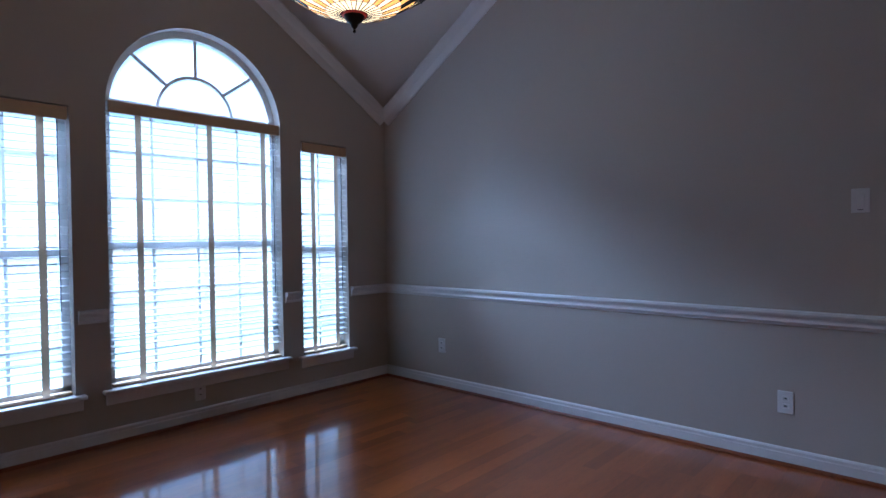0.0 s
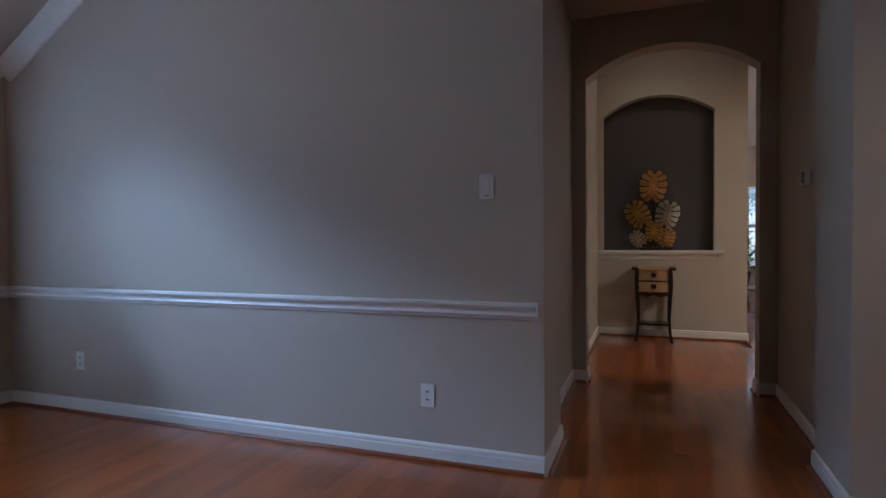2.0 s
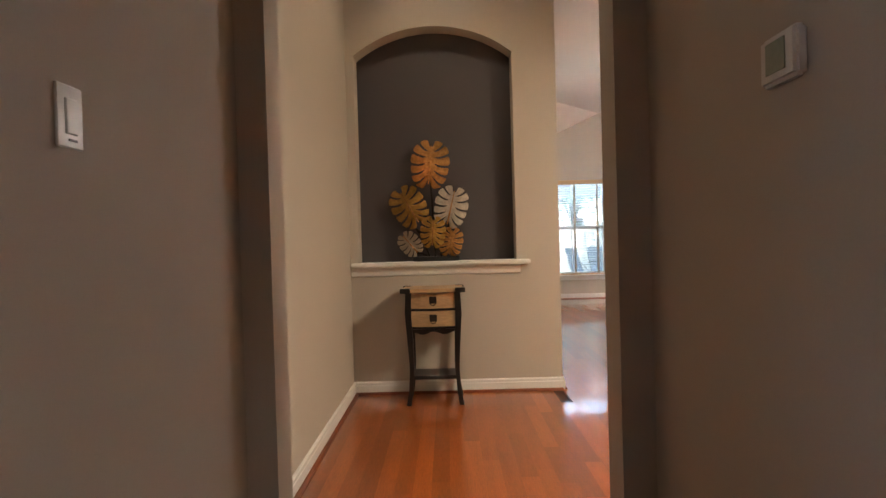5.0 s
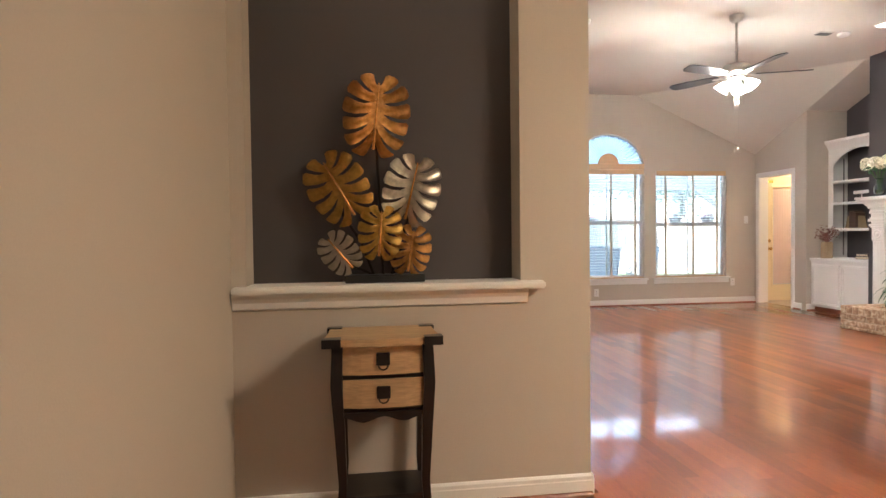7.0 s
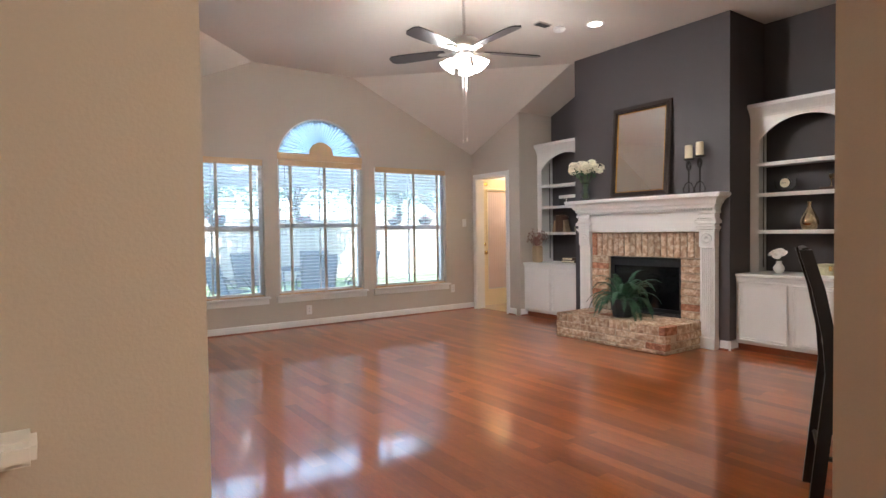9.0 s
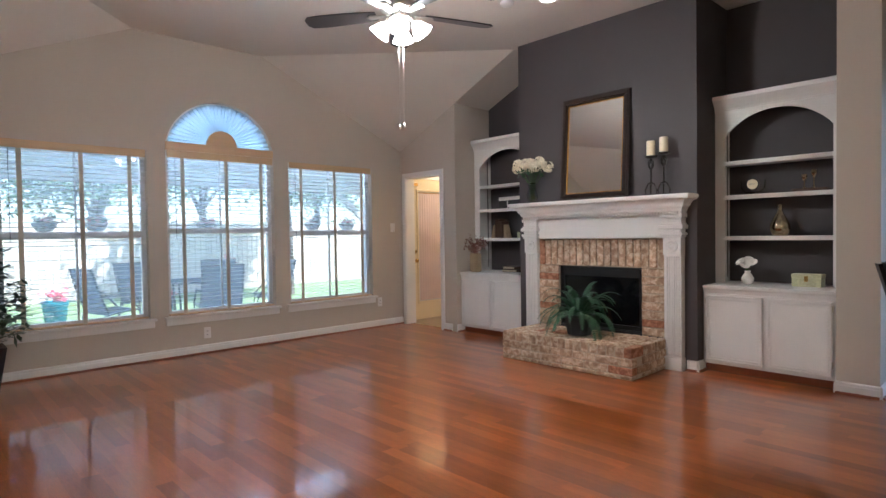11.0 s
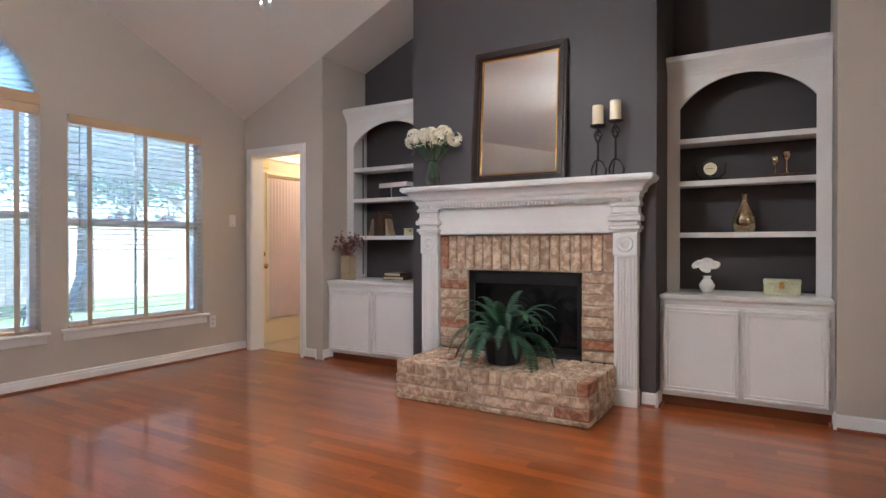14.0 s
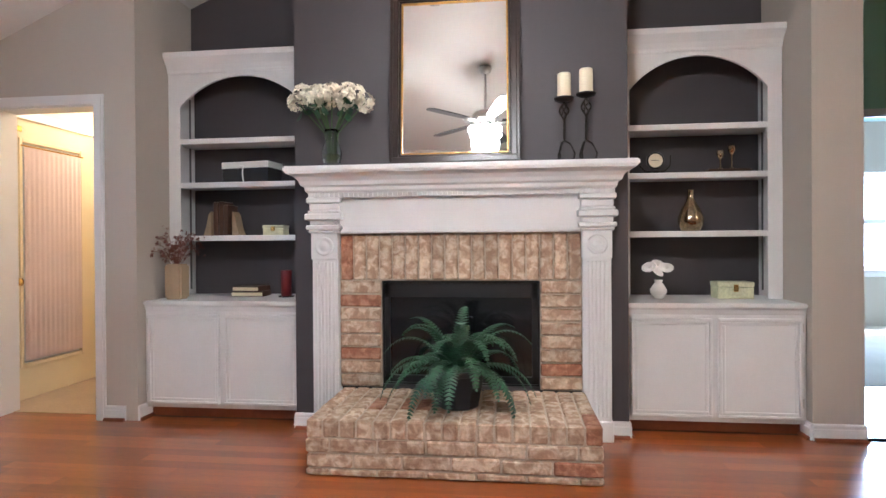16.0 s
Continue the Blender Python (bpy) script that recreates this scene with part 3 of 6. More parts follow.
# ---- windows ----
def window(name, axis, f, side, a, b, z0, z1, rise, label, rows, cols):
    """f: inner wall face; side: +1 where the room lies on the plus side."""
    win = structure(thing(name, Matrix(), label, "window"), label, "window")

    def slab(u0, u1, v0, v1, d0, d1, bev=0.0, bm=None):
        lo, hi = sorted((f - side * d0, f - side * d1))
        return box(lo, hi, u0, u1, v0, v1, bev, bm) if axis == "x" else box(u0, u1, lo, hi, v0, v1, bev, bm)
    fr = slab(a, a + 0.045, z0, z1, 0.075, 0.13)
    slab(b - 0.045, b, z0, z1, 0.075, 0.13, bm=fr), slab(a, b, z0, z0 + 0.05, 0.075, 0.13, bm=fr), slab(a, b, z1 - 0.05, z1, 0.075, 0.13, bm=fr)
    slab(a, b, (z0 + z1) / 2 - 0.03, (z0 + z1) / 2 + 0.03, 0.085, 0.12, bm=fr)
    part("window_frame", fr, TRIM, win)
    mu = bmesh.new()
    for i in range(1, cols):
        u = a + (b - a) * i / cols
        slab(u - 0.009, u + 0.009, z0, z1, 0.095, 0.112, bm=mu)
    for i in range(1, rows):
        z = z0 + (z1 - z0) * i / rows
        slab(a, b, z - 0.009, z + 0.009, 0.096, 0.111, bm=mu)
    part("muntin", mu, TRIM, win)
    gl = part("pane", slab(a + 0.02, b - 0.02, z0 + 0.02, z1 - 0.02, 0.101, 0.105), PANE, win)
    gl.visible_shadow = False
    sill = slab(a - 0.05, b + 0.05, z0 - 0.022, z0 + 0.003, -0.05, 0.09, 0.005)
    slab(a - 0.035, b + 0.035, z0 - 0.09, z0 - 0.022, -0.018, 0.0, 0.004, bm=sill)
    part("window_sill", sill, TRIM, win)
    if rise:
        c, half = (a + b) / 2, (b - a) / 2
        R = (half * half + rise * rise) / (2 * rise)
        zc = z1 + rise - R
        ang = math.asin(min(1, half / R))
        pts = [(c + R * math.sin(-ang + 2 * ang * i / 24), zc + R * math.cos(-ang + 2 * ang * i / 24)) for i in range(25)]
        lo, hi = sorted((f - side * 0.08, f - side * 0.125))
        ring = bmesh.new()
        for (u0, v0), (u1, v1) in zip(pts, pts[1:]):
            k = 1 - 0.045 / R
            prism([(u0, v0), (u1, v1), (c + (u1 - c) * k, zc + (v1 - zc) * k), (c + (u0 - c) * k, zc + (v0 - zc) * k)], axis, lo, hi, ring)
        slab(a, b, z1 - 0.03, z1 + 0.03, 0.08, 0.125, bm=ring)
        part("arch_frame", ring, TRIM, win)
        lo, hi = sorted((f - side * 0.101, f - side * 0.105))
        gl = part("pane", prism(pts, axis, lo, hi), PANE, win)
        gl.visible_shadow = False
        return win, (c, zc, R, half)
    return win, None


def blind(axis, f, side, a, b, z0, z1, tapes, tilt, group, label):
    """A slatted blind hung in the opening."""
    u0, u1 = a + 0.012, b - 0.012
    m = Matrix.Translation((f - side * 0.035, 0, 0)) if axis == "x" else Matrix.Translation((0, f - side * 0.035, 0))
    bl = thing("window_blind", m, label, "window blind", group)

    def slab(s0, s1, v0, v1, d0, d1, bev=0.0, bm=None):
        lo, hi = sorted((-side * d0, -side * d1))
        return box(lo, hi, s0, s1, v0, v1, bev, bm) if axis == "x" else box(s0, s1, lo, hi, v0, v1, bev, bm)
    part("valance", slab(u0, u1, z1 - 0.075, z1, -0.045, -0.03, 0.004), TANSLAT, bl, "tan wooden valance")
    part("head_rail", slab(u0, u1, z1 - 0.06, z1 - 0.008, -0.026, 0.026), SLAT, bl)
    pitch = 0.043
    n = int((z1 - 0.09 - z0 - 0.05) / pitch)
    first = part("slat", slab(u0, u1, -0.0015, 0.0015, -0.025, 0.025), SLAT, bl)
    first.matrix_basis = Matrix.Translation((0, 0, z1 - 0.09)) @ Matrix.Rotation(tilt * side, 4, "Y" if axis == "x" else "X")
    for i in range(1, n):
        again(first, Matrix.Translation((0, 0, z1 - 0.09 - pitch * i)) @ Matrix.Rotation((tilt + random.uniform(-0.03, 0.03)) * side, 4, "Y" if axis == "x" else "X"), bl)
    part("bottom_rail", slab(u0, u1, z0 + 0.008, z0 + 0.026, -0.026, 0.026, 0.003), TANSLAT, bl)
    for t in tapes:
        u = a + (b - a) * t
        part("ladder_tape", slab(u - 0.019, u + 0.019, z0 + 0.015, z1 - 0.07, -0.030, -0.0285), TAPE, bl, "beige cloth ladder tape")
    cord = [(side * 0.035, u1 - 0.05, z1 - 0.08), (side * 0.035, u1 - 0.05, z0 + 0.5)] if axis == "x" else [(u0 + 0.08, side * 0.035, z1 - 0.08), (u0 + 0.08, side * 0.035, z0 + 0.8)]
    part("tilt_cord", tube(cord, 0.003, 5), BLACK, bl)
    return bl


for i, (a, b, z0, z1, rise) in enumerate(DWIN):
    win, arch = window("window_%d" % (i + 1), "x", -2.90, 1, a, b, z0, z1, rise, "white framed dining room window with divided panes", 6, 2 if b - a < 0.6 else 4)
    blind("x", -2.90, 1, a, b, z0, z1 - (0.01 if not rise else 0.0), (0.155, 0.54, 0.88) if b - a > 0.6 else (0.25, 0.75), 0.10, "dining room blinds", "open white slatted blind with beige tapes in the window")
    if arch:
        c, zc, R, half = arch
        mu = bmesh.new()
        for k in (-1, 0, 1):
            an = k * radians(48)
            p0 = (c + 0.26 * math.sin(an), z1 + 0.26 * math.cos(an))
            p1 = (c + R * 0.99 * math.sin(an), zc + R * 0.99 * math.cos(an))
            d = Vector((p1[0] - p0[0], p1[1] - p0[1])).normalized() * 0.011
            prism([(p0[0] + d.y, p0[1] - d.x), (p1[0] + d.y, p1[1] - d.x), (p1[0] - d.y, p1[1] + d.x), (p0[0] - d.y, p0[1] + d.x)], "x", -3.01, -2.995, mu)
        for k in range(16):
            t0, t1 = math.pi * k / 16, math.pi * (k + 1) / 16
            prism([(c + r * math.cos(t), z1 + r * math.sin(t)) for r, t in [(0.27, t0), (0.27, t1), (0.25, t1), (0.25, t0)]], "x", -3.011, -2.994, mu)
        part("arch_muntin", mu, TRIM, win)
for i, (a, b, z0, z1, rise) in enumerate(LWIN):
    win, arch = window("window_%d" % (i + 4), "y", 14.57, -1, a, b, z0, z1, rise, "white framed living room window", 2, 2)
    blind("y", 14.57, -1, a, b, z0, z1 - (0.06 if rise else 0.0), (0.14, 0.53, 0.87), 0.06, "living room blinds", "open white slatted blind with beige tapes in the window")
    if arch:
        c, zc, R, half = arch
        shade = thing("arch_shade", Matrix.Translation((c, 14.60, z1)), "pleated white fan shade in the arched window", "window shade")
        bm = bmesh.new()
        n = 64
        inner, outer = [], []
        for k in range(n + 1):
            t = math.pi * k / n
            s, co = math.sin(t), math.cos(t)
            dzc = zc - z1
            r = dzc * s + math.sqrt(max(R * R - (dzc * co) ** 2, 0.01)) - 0.02
            y = 0.016 if k % 2 else -0.014
            inner.append(bm.verts.new((0.16 * co, y, 0.16 * s + 0.03)))
            outer.append(bm.verts.new((r * co, y, max(r * s, 0.03))))
        for k in range(n):
            bm.faces.new((inner[k], inner[k + 1], outer[k + 1], outer[k]))
        part("pleats", bm, SHADE, shade)
        part("hub", prism([(0.165 * math.cos(math.pi * k / 16), 0.03 + 0.165 * math.sin(math.pi * k / 16)) for k in range(17)], "y", -0.03, 0.02), TANSLAT, shade, "tan half-round hub")
        part("rail", box(-half, half, -0.035, 0.02, -0.055, 0.03, 0.004), TANSLAT, shade, "tan wooden rail")
win, _ = window("window_7", "x", 12.40, -1, 5.3, 6.42, 0.75, 2.05, 0, "bright bedroom window", 2, 2)


# ---- living room: fireplace ----
def fireplace():
    brickmesh = {}
    hearth = thing("hearth", pose(6.87, 10.69, 0), "raised tumbled-brick hearth on the wood floor", "hearth")
    part("core", box(0.012, 0.645, 0.012, 1.398, 0, 0.262), MORTAR, hearth)

    def brick(sx, sy, sz, x, y, z, parent):
        key = (round(sx, 3), round(sy, 3), round(sz, 3))
        j = [random.uniform(-0.003, 0.003) for _ in range(3)]
        m = pose(x + j[0], y + j[1] * 0.4, z + j[2] * 0.5, random.uniform(-0.8, 0.8), random.uniform(-0.8, 0.8), random.uniform(-0.8, 0.8))
        if key in brickmesh:
            return again(brickmesh[key], m, parent)
        ob = part("brick", box(-sx / 2, sx / 2, -sy / 2, sy / 2, -sz / 2, sz / 2, 0.007), BRICK, parent)
        ob.matrix_basis = m
        brickmesh[key] = ob
        return ob
    # rowlock cap: three rows of bricks on edge
    n = 17
    p = 1.41 / n
    for r in range(3):
        for i in range(n):
            brick(0.206, p - 0.010, 0.088, 0.104 + r * 0.216, p * (i + 0.5), 0.228, hearth)
    # two stretcher courses and a cut bottom course
    for c, (z, h) in enumerate([(0.146, 0.064), (0.072, 0.064), (0.018, 0.030)]):
        off = 0.0 if c % 2 else 0.118
        y = -off
        while y < 1.40:
            a, b = max(y, 0), min(y + 0.226, 1.41)
            if b - a > 0.03:
                brick(0.09, round(b - a, 3), h, 0.045, (a + b) / 2, z, hearth)
            y += 0.236
        for side in (0.045, 1.365):
            x = 0.10 if c % 2 else 0.2
            while x < 0.6:
                brick(0.214, 0.09, h, min(x + 0.107, 0.54), side, z, hearth)
                x += 0.226
    sur = thing("fireplace", pose(7.56, 0, 0), "tumbled-brick fireplace surround with a black firebox", "fireplace")
    bm = box(-0.028, 0, 10.70, 12.12, 0.90, 1.185)
    box(-0.028, 0, 10.70, 10.94, 0.27, 0.90, bm=bm), box(-0.028, 0, 11.87, 12.12, 0.27, 0.90, bm=bm)
    part("mortar_bed", bm, MORTAR, sur)
    for i in range(18):
        brick(0.044, 0.070, 0.268, -0.022, 10.707 + 1.408 * (i + 0.5) / 18, 1.042, sur)
    for i in range(8):
        for y0, y1 in ((10.705, 10.938), (11.873, 12.118)):
            brick(0.044, round(y1 - y0, 3), 0.069, -0.022, (y0 + y1) / 2, 0.27 + 0.079 * (i + 0.5), sur)
    fb = box(0.0, 0.45, 10.945, 10.955, 0.285, 0.895)
    box(0.0, 0.45, 11.855, 11.865, 0.285, 0.895, bm=fb), box(0.44, 0.455, 10.95, 11.86, 0.285, 0.895, bm=fb)
    box(0.0, 0.45, 10.95, 11.86, 0.284, 0.292, bm=fb), box(0.0, 0.45, 10.95, 11.86, 0.888, 0.896, bm=fb)
    part("firebox", fb, BLACK, sur, "black steel firebox")
    fr = box(0.004, 0.02, 10.955, 11.855, 0.80, 0.886)
    box(0.004, 0.02, 10.955, 11.855, 0.295, 0.335, bm=fr), box(0.004, 0.02, 10.955, 10.985, 0.3, 0.88, bm=fr), box(0.004, 0.02, 11.825, 11.855, 0.3, 0.88, bm=fr)
    part("screen_frame", fr, BLACK, sur)
    part("glass_door", box(0.02, 0.024, 10.985, 11.825, 0.335, 0.80), material("smoked_glass", (0.006, 0.006, 0.007), 0.08, vary=0), sur)
    # mantel
    man = thing("mantel", pose(7.56, 0, 0), "white painted wooden mantel with fluted pilasters and dentils", "mantel")
    for y0, y1 in ((12.12, 12.275), (10.548, 10.703)):
        pil = part("pilaster", box(-0.075, 0, y0, y1, 0.115, 1.03), TRIM, man)
        part("plinth", box(-0.09, 0, y0 - 0.008, y1 + 0.008, 0, 0.115, 0.004), TRIM, pil)
        for k in range(6):
            yy = y0 + 0.014 + (y1 - y0 - 0.028) * (k + 0.5) / 6
            part("flute", box(-0.084, -0.072, yy - 0.0075, yy + 0.0075, 0.14, 1.015, 0.003), TRIM, pil)
        part("block", box(-0.09, 0, y0 - 0.004, y1 + 0.004, 1.03, 1.185, 0.003), TRIM, pil)
        ro = lathe([(0.001, 0.0), (0.056, 0.0), (0.056, 0.006), (0.046, 0.011), (0.038, 0.004), (0.026, 0.004), (0.018, 0.013), (0.001, 0.016)], 28)
        ob = part("rosette", ro, TRIM, pil, smooth=True)
        ob.matrix_basis = pose(-0.09, (y0 + y1) / 2, 1.107, 0, -90, 0)
        for k, (o, z0, z1) in enumerate([(0.012, 1.185, 1.205), (0.024, 1.205, 1.232), (0.006, 1.232, 1.262), (0.030, 1.262, 1.300), (0.016, 1.300, 1.318), (0.008, 1.318, 1.362), (0.022, 1.362, 1.395)]):
            part("capital", box(-0.09 - o, 0, y0 - 0.004 - o, y1 + 0.004 + o, z0, z1, 0.006), TRIM, pil)
    part("frieze", box(-0.07, 0, 10.703, 12.12, 1.182, 1.40), TRIM, man)
    part("frieze_bead", box(-0.078, -0.07, 10.72, 12.10, 1.182, 1.197, 0.003), TRIM, man)
    den = bmesh.new()
    k = 10.535
    while k < 12.27:
        box(-0.118, -0.10, k, k + 0.017, 1.394, 1.416, bm=den)
        k += 0.029
    box(-0.102, 0, 10.53, 12.29, 1.392, 1.42, bm=den)
    part("dentil_band", den, TRIM, man)
    prof = [(0.0, 1.42), (-0.118, 1.42), (-0.128, 1.432), (-0.130, 1.452), (-0.148, 1.462), (-0.156, 1.485), (-0.176, 1.508), (-0.200, 1.520), (-0.212, 1.524), (-0.212, 1.532), (0.0, 1.532)]
    bm = bmesh.new()
    rings = []
    for x, z in prof:
        o = -x - 0.118 if x < 0 else -0.118
        rings.append([bm.verts.new(v) for v in ((0, 10.53 - max(o, 0), z), (x, 10.53 - max(o, 0), z), (x, 12.29 + max(o, 0), z), (0, 12.29 + max(o, 0), z))])
    for a, b in zip(rings, rings[1:]):
        for i in range(3):
            bm.faces.new((a[i], a[i + 1], b[i + 1], b[i]))
    bm.faces.new([r for r in rings[-1]])
    part("cornice", bm, TRIM, man)
    part("shelf", box(-0.225, 0, 10.42, 12.40, 1.532, 1.566, 0.008, seg=2), TRIM, man)


fireplace()


# ---- built-in cabinets and bookcases ----
def base_cabinet(y0, y1):
    cab = thing("base_cabinet", pose(7.68, 0, 0), "white painted built-in base cabinet with two panelled doors", "cabinet", "built-in base cabinets")
    part("body", box(0, 0.57, y0, y1, 0.07, 0.722), TRIM, cab)
    part("toe_kick", box(0.05, 0.57, y0, y1, 0, 0.07), SHOE, cab)
    part("countertop", box(-0.035, 0.57, y0 + 0.001, y1 - 0.001, 0.735, 0.762, 0.006, seg=2), TRIM, cab)
    part("top_moulding", prism([(-0.02, 0.735), (-0.012, 0.722), (-0.006, 0.700), (0.0, 0.695), (0.0, 0.735)], "y", y0 + 0.002, y1 - 0.002), TRIM, cab)
    mid = (y0 + y1) / 2
    for a, b in ((y0 + 0.03, mid - 0.018), (mid + 0.018, y1 - 0.03)):
        door = part("door", box(-0.018, -0.001, a, b, 0.10, 0.675, 0.003), TRIM, cab)
        bm = bmesh.new()
        for i, (w, o) in enumerate([(0.0, 0.030), (0.02, 0.024)]):
            for c0, c1, d0, d1 in [(a + w, b - w, 0.10 + w, 0.118 + w), (a + w, b - w, 0.657 - w, 0.675 - w), (a + w, a + 0.018 + w, 0.118 + w, 0.657 - w), (b - 0.018 - w, b - w, 0.118 + w, 0.657 - w)]:
                box(-o, -0.017, c0, c1, d0, d1, 0.003, bm=bm)
        part("door_moulding", bm, TRIM, door)
    for yy in (y0 + 0.026, y1 - 0.026):
        for z in (0.17, 0.60):
            part("hinge", tube([(-0.022, yy, z), (-0.022, yy, z + 0.05)], 0.006, 6), NICKEL, cab)


def bookcase(y0, y1, label):
    bc = thing("bookcase", pose(7.95, 0, 0), label, "bookcase", "built-in bookcases")
    for a, b in ((y0, y0 + 0.02), (y1 - 0.02, y1)):
        part("side_panel", box(0.02, 0.295, a, b, 0.764, 2.42), TRIM, bc)
    w = 0.085
    zs, rise = 2.085, 0.205
    a, b = y0 + w, y1 - w
    c, half = (a + b) / 2, (b - a) / 2
    R = (half * half + rise * rise) / (2 * rise)
    bm = box(0, 0.022, y0, a, 0.764, 2.40)
    box(0, 0.022, b, y1, 0.764, 2.40, bm=bm)
    n = 24

    def top(u):
        return zs + math.sqrt(R * R - (u - c) ** 2) - (R - rise)
    for i in range(n):
        u0, u1 = a + (b - a) * i / n, a + (b - a) * (i + 1) / n
        prism([(u0, top(u0)), (u1, top(u1)), (u1, 2.40), (u0, 2.40)], "x", 0, 0.022, bm)
    part("face_frame", bm, TRIM, bc)
    cr = bmesh.new()
    prism([(-0.004, 2.315), (-0.012, 2.315), (-0.016, 2.335), (-0.030, 2.365), (-0.052, 2.395), (-0.068, 2.412), (-0.068, 2.448), (0.29, 2.448), (0.29, 2.43), (-0.004, 2.43)], "y", y0 + 0.002, y1 - 0.002, cr)
    part("crown", cr, TRIM, bc)
    for z in (1.175, 1.545, 1.850):
        sh = part("shelf", box(0.012, 0.29, y0 + 0.021, y1 - 0.021, z - 0.012, z + 0.012), TRIM, bc)
        part("shelf_edge", box(0.003, 0.012, a - 0.004, b + 0.004, z - 0.024, z + 0.014, 0.004), TRIM, sh)
    for yy in (y0 + 0.023, y1 - 0.023):
        for x in (0.07, 0.23):
            part("shelf_track", box(x - 0.008, x + 0.008, yy - 0.003, yy + 0.003, 0.80, 2.2), DARKPLASTIC if x > 0.2 else NICKEL, bc)


base_cabinet(9.435, 10.435)
base_cabinet(12.415, 13.475)
bookcase(9.435, 10.435, "white built-in bookcase with an arched top, a few ornaments")
bookcase(12.415, 13.475, "white built-in bookcase with an arched top, boxes and books")


# ---- things on the mantel ----
def mirror():
    m = thing("wall_mirror", pose(7.49, 11.425, 1.566, 0, 4.0, 0), "tall mirror in an espresso frame leaning on the chimney breast", "mirror")
    w, h = 0.378, 1.04
    fr = part("frame", bmesh.new(), FRAMEWOOD, m)
    bm = bmesh.new()
    steps = [(0.0, 0.028, 0.030), (0.018, 0.052, 0.040), (0.052, 0.066, 0.026)]
    for a, b, d in steps:
        for y0, y1, z0, z1 in [(-w + a, w - a, a, b), (-w + a, w - a, h - b, h - a), (-w + a, -w + b, b, h - b), (w - b, w - a, b, h - b)]:
            box(-d, 0, y0, y1, z0, z1, 0.004, bm=bm)
    bm.to_mesh(fr.data)
    bm.free()
    gd = bmesh.new()
    for y0, y1, z0, z1 in [(-w + 0.068, w - 0.068, 0.068, 0.076), (-w + 0.066, w - 0.066, h - 0.076, h - 0.066), (-w + 0.066, -w + 0.076, 0.076, h - 0.076), (w - 0.076, w - 0.066, 0.076, h - 0.076)]:
        box(-0.022, 0, y0, y1, z0, z1, 0.003, bm=gd)
    part("gilt_bead", gd, GOLD, m, "gilt beaded inner edge")
    part("glass", box(-0.012, -0.006, -w + 0.076, w - 0.076, 0.076, h - 0.076), MIRROR, m, "silvered mirror glass")


mirror()


def blossom(r, mat_seed, petals=5):
    bm = bmesh.new()
    for k in range(petals):
        an = 2 * math.pi * k / petals + mat_seed
        d, s = Vector((math.cos(an), math.sin(an), 0)), Vector((-math.sin(an), math.cos(an), 0))
        pts = [Vector((0, 0, 0)), d * r * 0.5 + s * r * 0.34 + Vector((0, 0, r * 0.25)), d * r + s * r * 0.2 + Vector((0, 0, r * 0.35)), d * r - s * r * 0.2 + Vector((0, 0, r * 0.30)), d * r * 0.5 - s * r * 0.34 + Vector((0, 0, r * 0.22))]
        bm.faces.new([bm.verts.new(p) for p in pts])
    return bm


def vase_of_flowers():
    v = thing("flower_vase", pose(7.43, 12.135, 1.566), "clear glass vase of ivory silk hydrangeas on the mantel", "vase")
    part("vase", lathe([(0.034, 0), (0.040, 0.004), (0.056, 0.05), (0.060, 0.085), (0.045, 0.13), (0.032, 0.165), (0.036, 0.19), (0.047, 0.215), (0.044, 0.215), (0.033, 0.19), (0.029, 0.165), (0.041, 0.13), (0.055, 0.085), (0.051, 0.05), (0.034, 0.012)], 28), VASE, v, "clear glass vase", smooth=True)
    part("gel_water", lathe([(0.033, 0.012), (0.049, 0.05), (0.052, 0.07)], 24), glass("amber_gel", (0.9, 0.82, 0.45)), v, "pale amber gel")
    bm, fl, lf = bmesh.new(), bmesh.new(), bmesh.new()
    rnd = random.Random(4)
    for i in range(13):
        an = 2.399 * i
        rr = 0.21 * math.sqrt((i + 0.5) / 13)
        head = Vector((rr * math.cos(an) * 0.45 - 0.01, rr * math.sin(an) * 1.12, 0.375 + 0.06 * (1 - rr / 0.21) + rnd.uniform(-0.03, 0.03)))
        tube([(head.x * 0.08, head.y * 0.08, 0.03), (head.x * 0.2, head.y * 0.2, 0.2), head], 0.0035, 5, bm)
        for k in range(22):
            d = Vector((rnd.gauss(0, 1), rnd.gauss(0, 1), rnd.gauss(0.25, 1))).normalized()
            b = blossom(rnd.uniform(0.020, 0.030), rnd.random() * 6)
            join(fl, b, Matrix.Translation(head + d * 0.048) @ d.to_track_quat("Z", "Y").to_matrix().to_4x4())
        if i % 2:
            b = blossom(0.06, an, 3)
            join(lf, b, Matrix.Translation(head * 0.86) @ Euler((2.2, 0.2, an)).to_matrix().to_4x4())
    part("stems", bm, STEM, v)
    part("leaves", lf, LEAF, v)
    tagged(part("blossoms", fl, PETAL, v, "ivory silk blossoms"), kind="stuff")


vase_of_flowers()


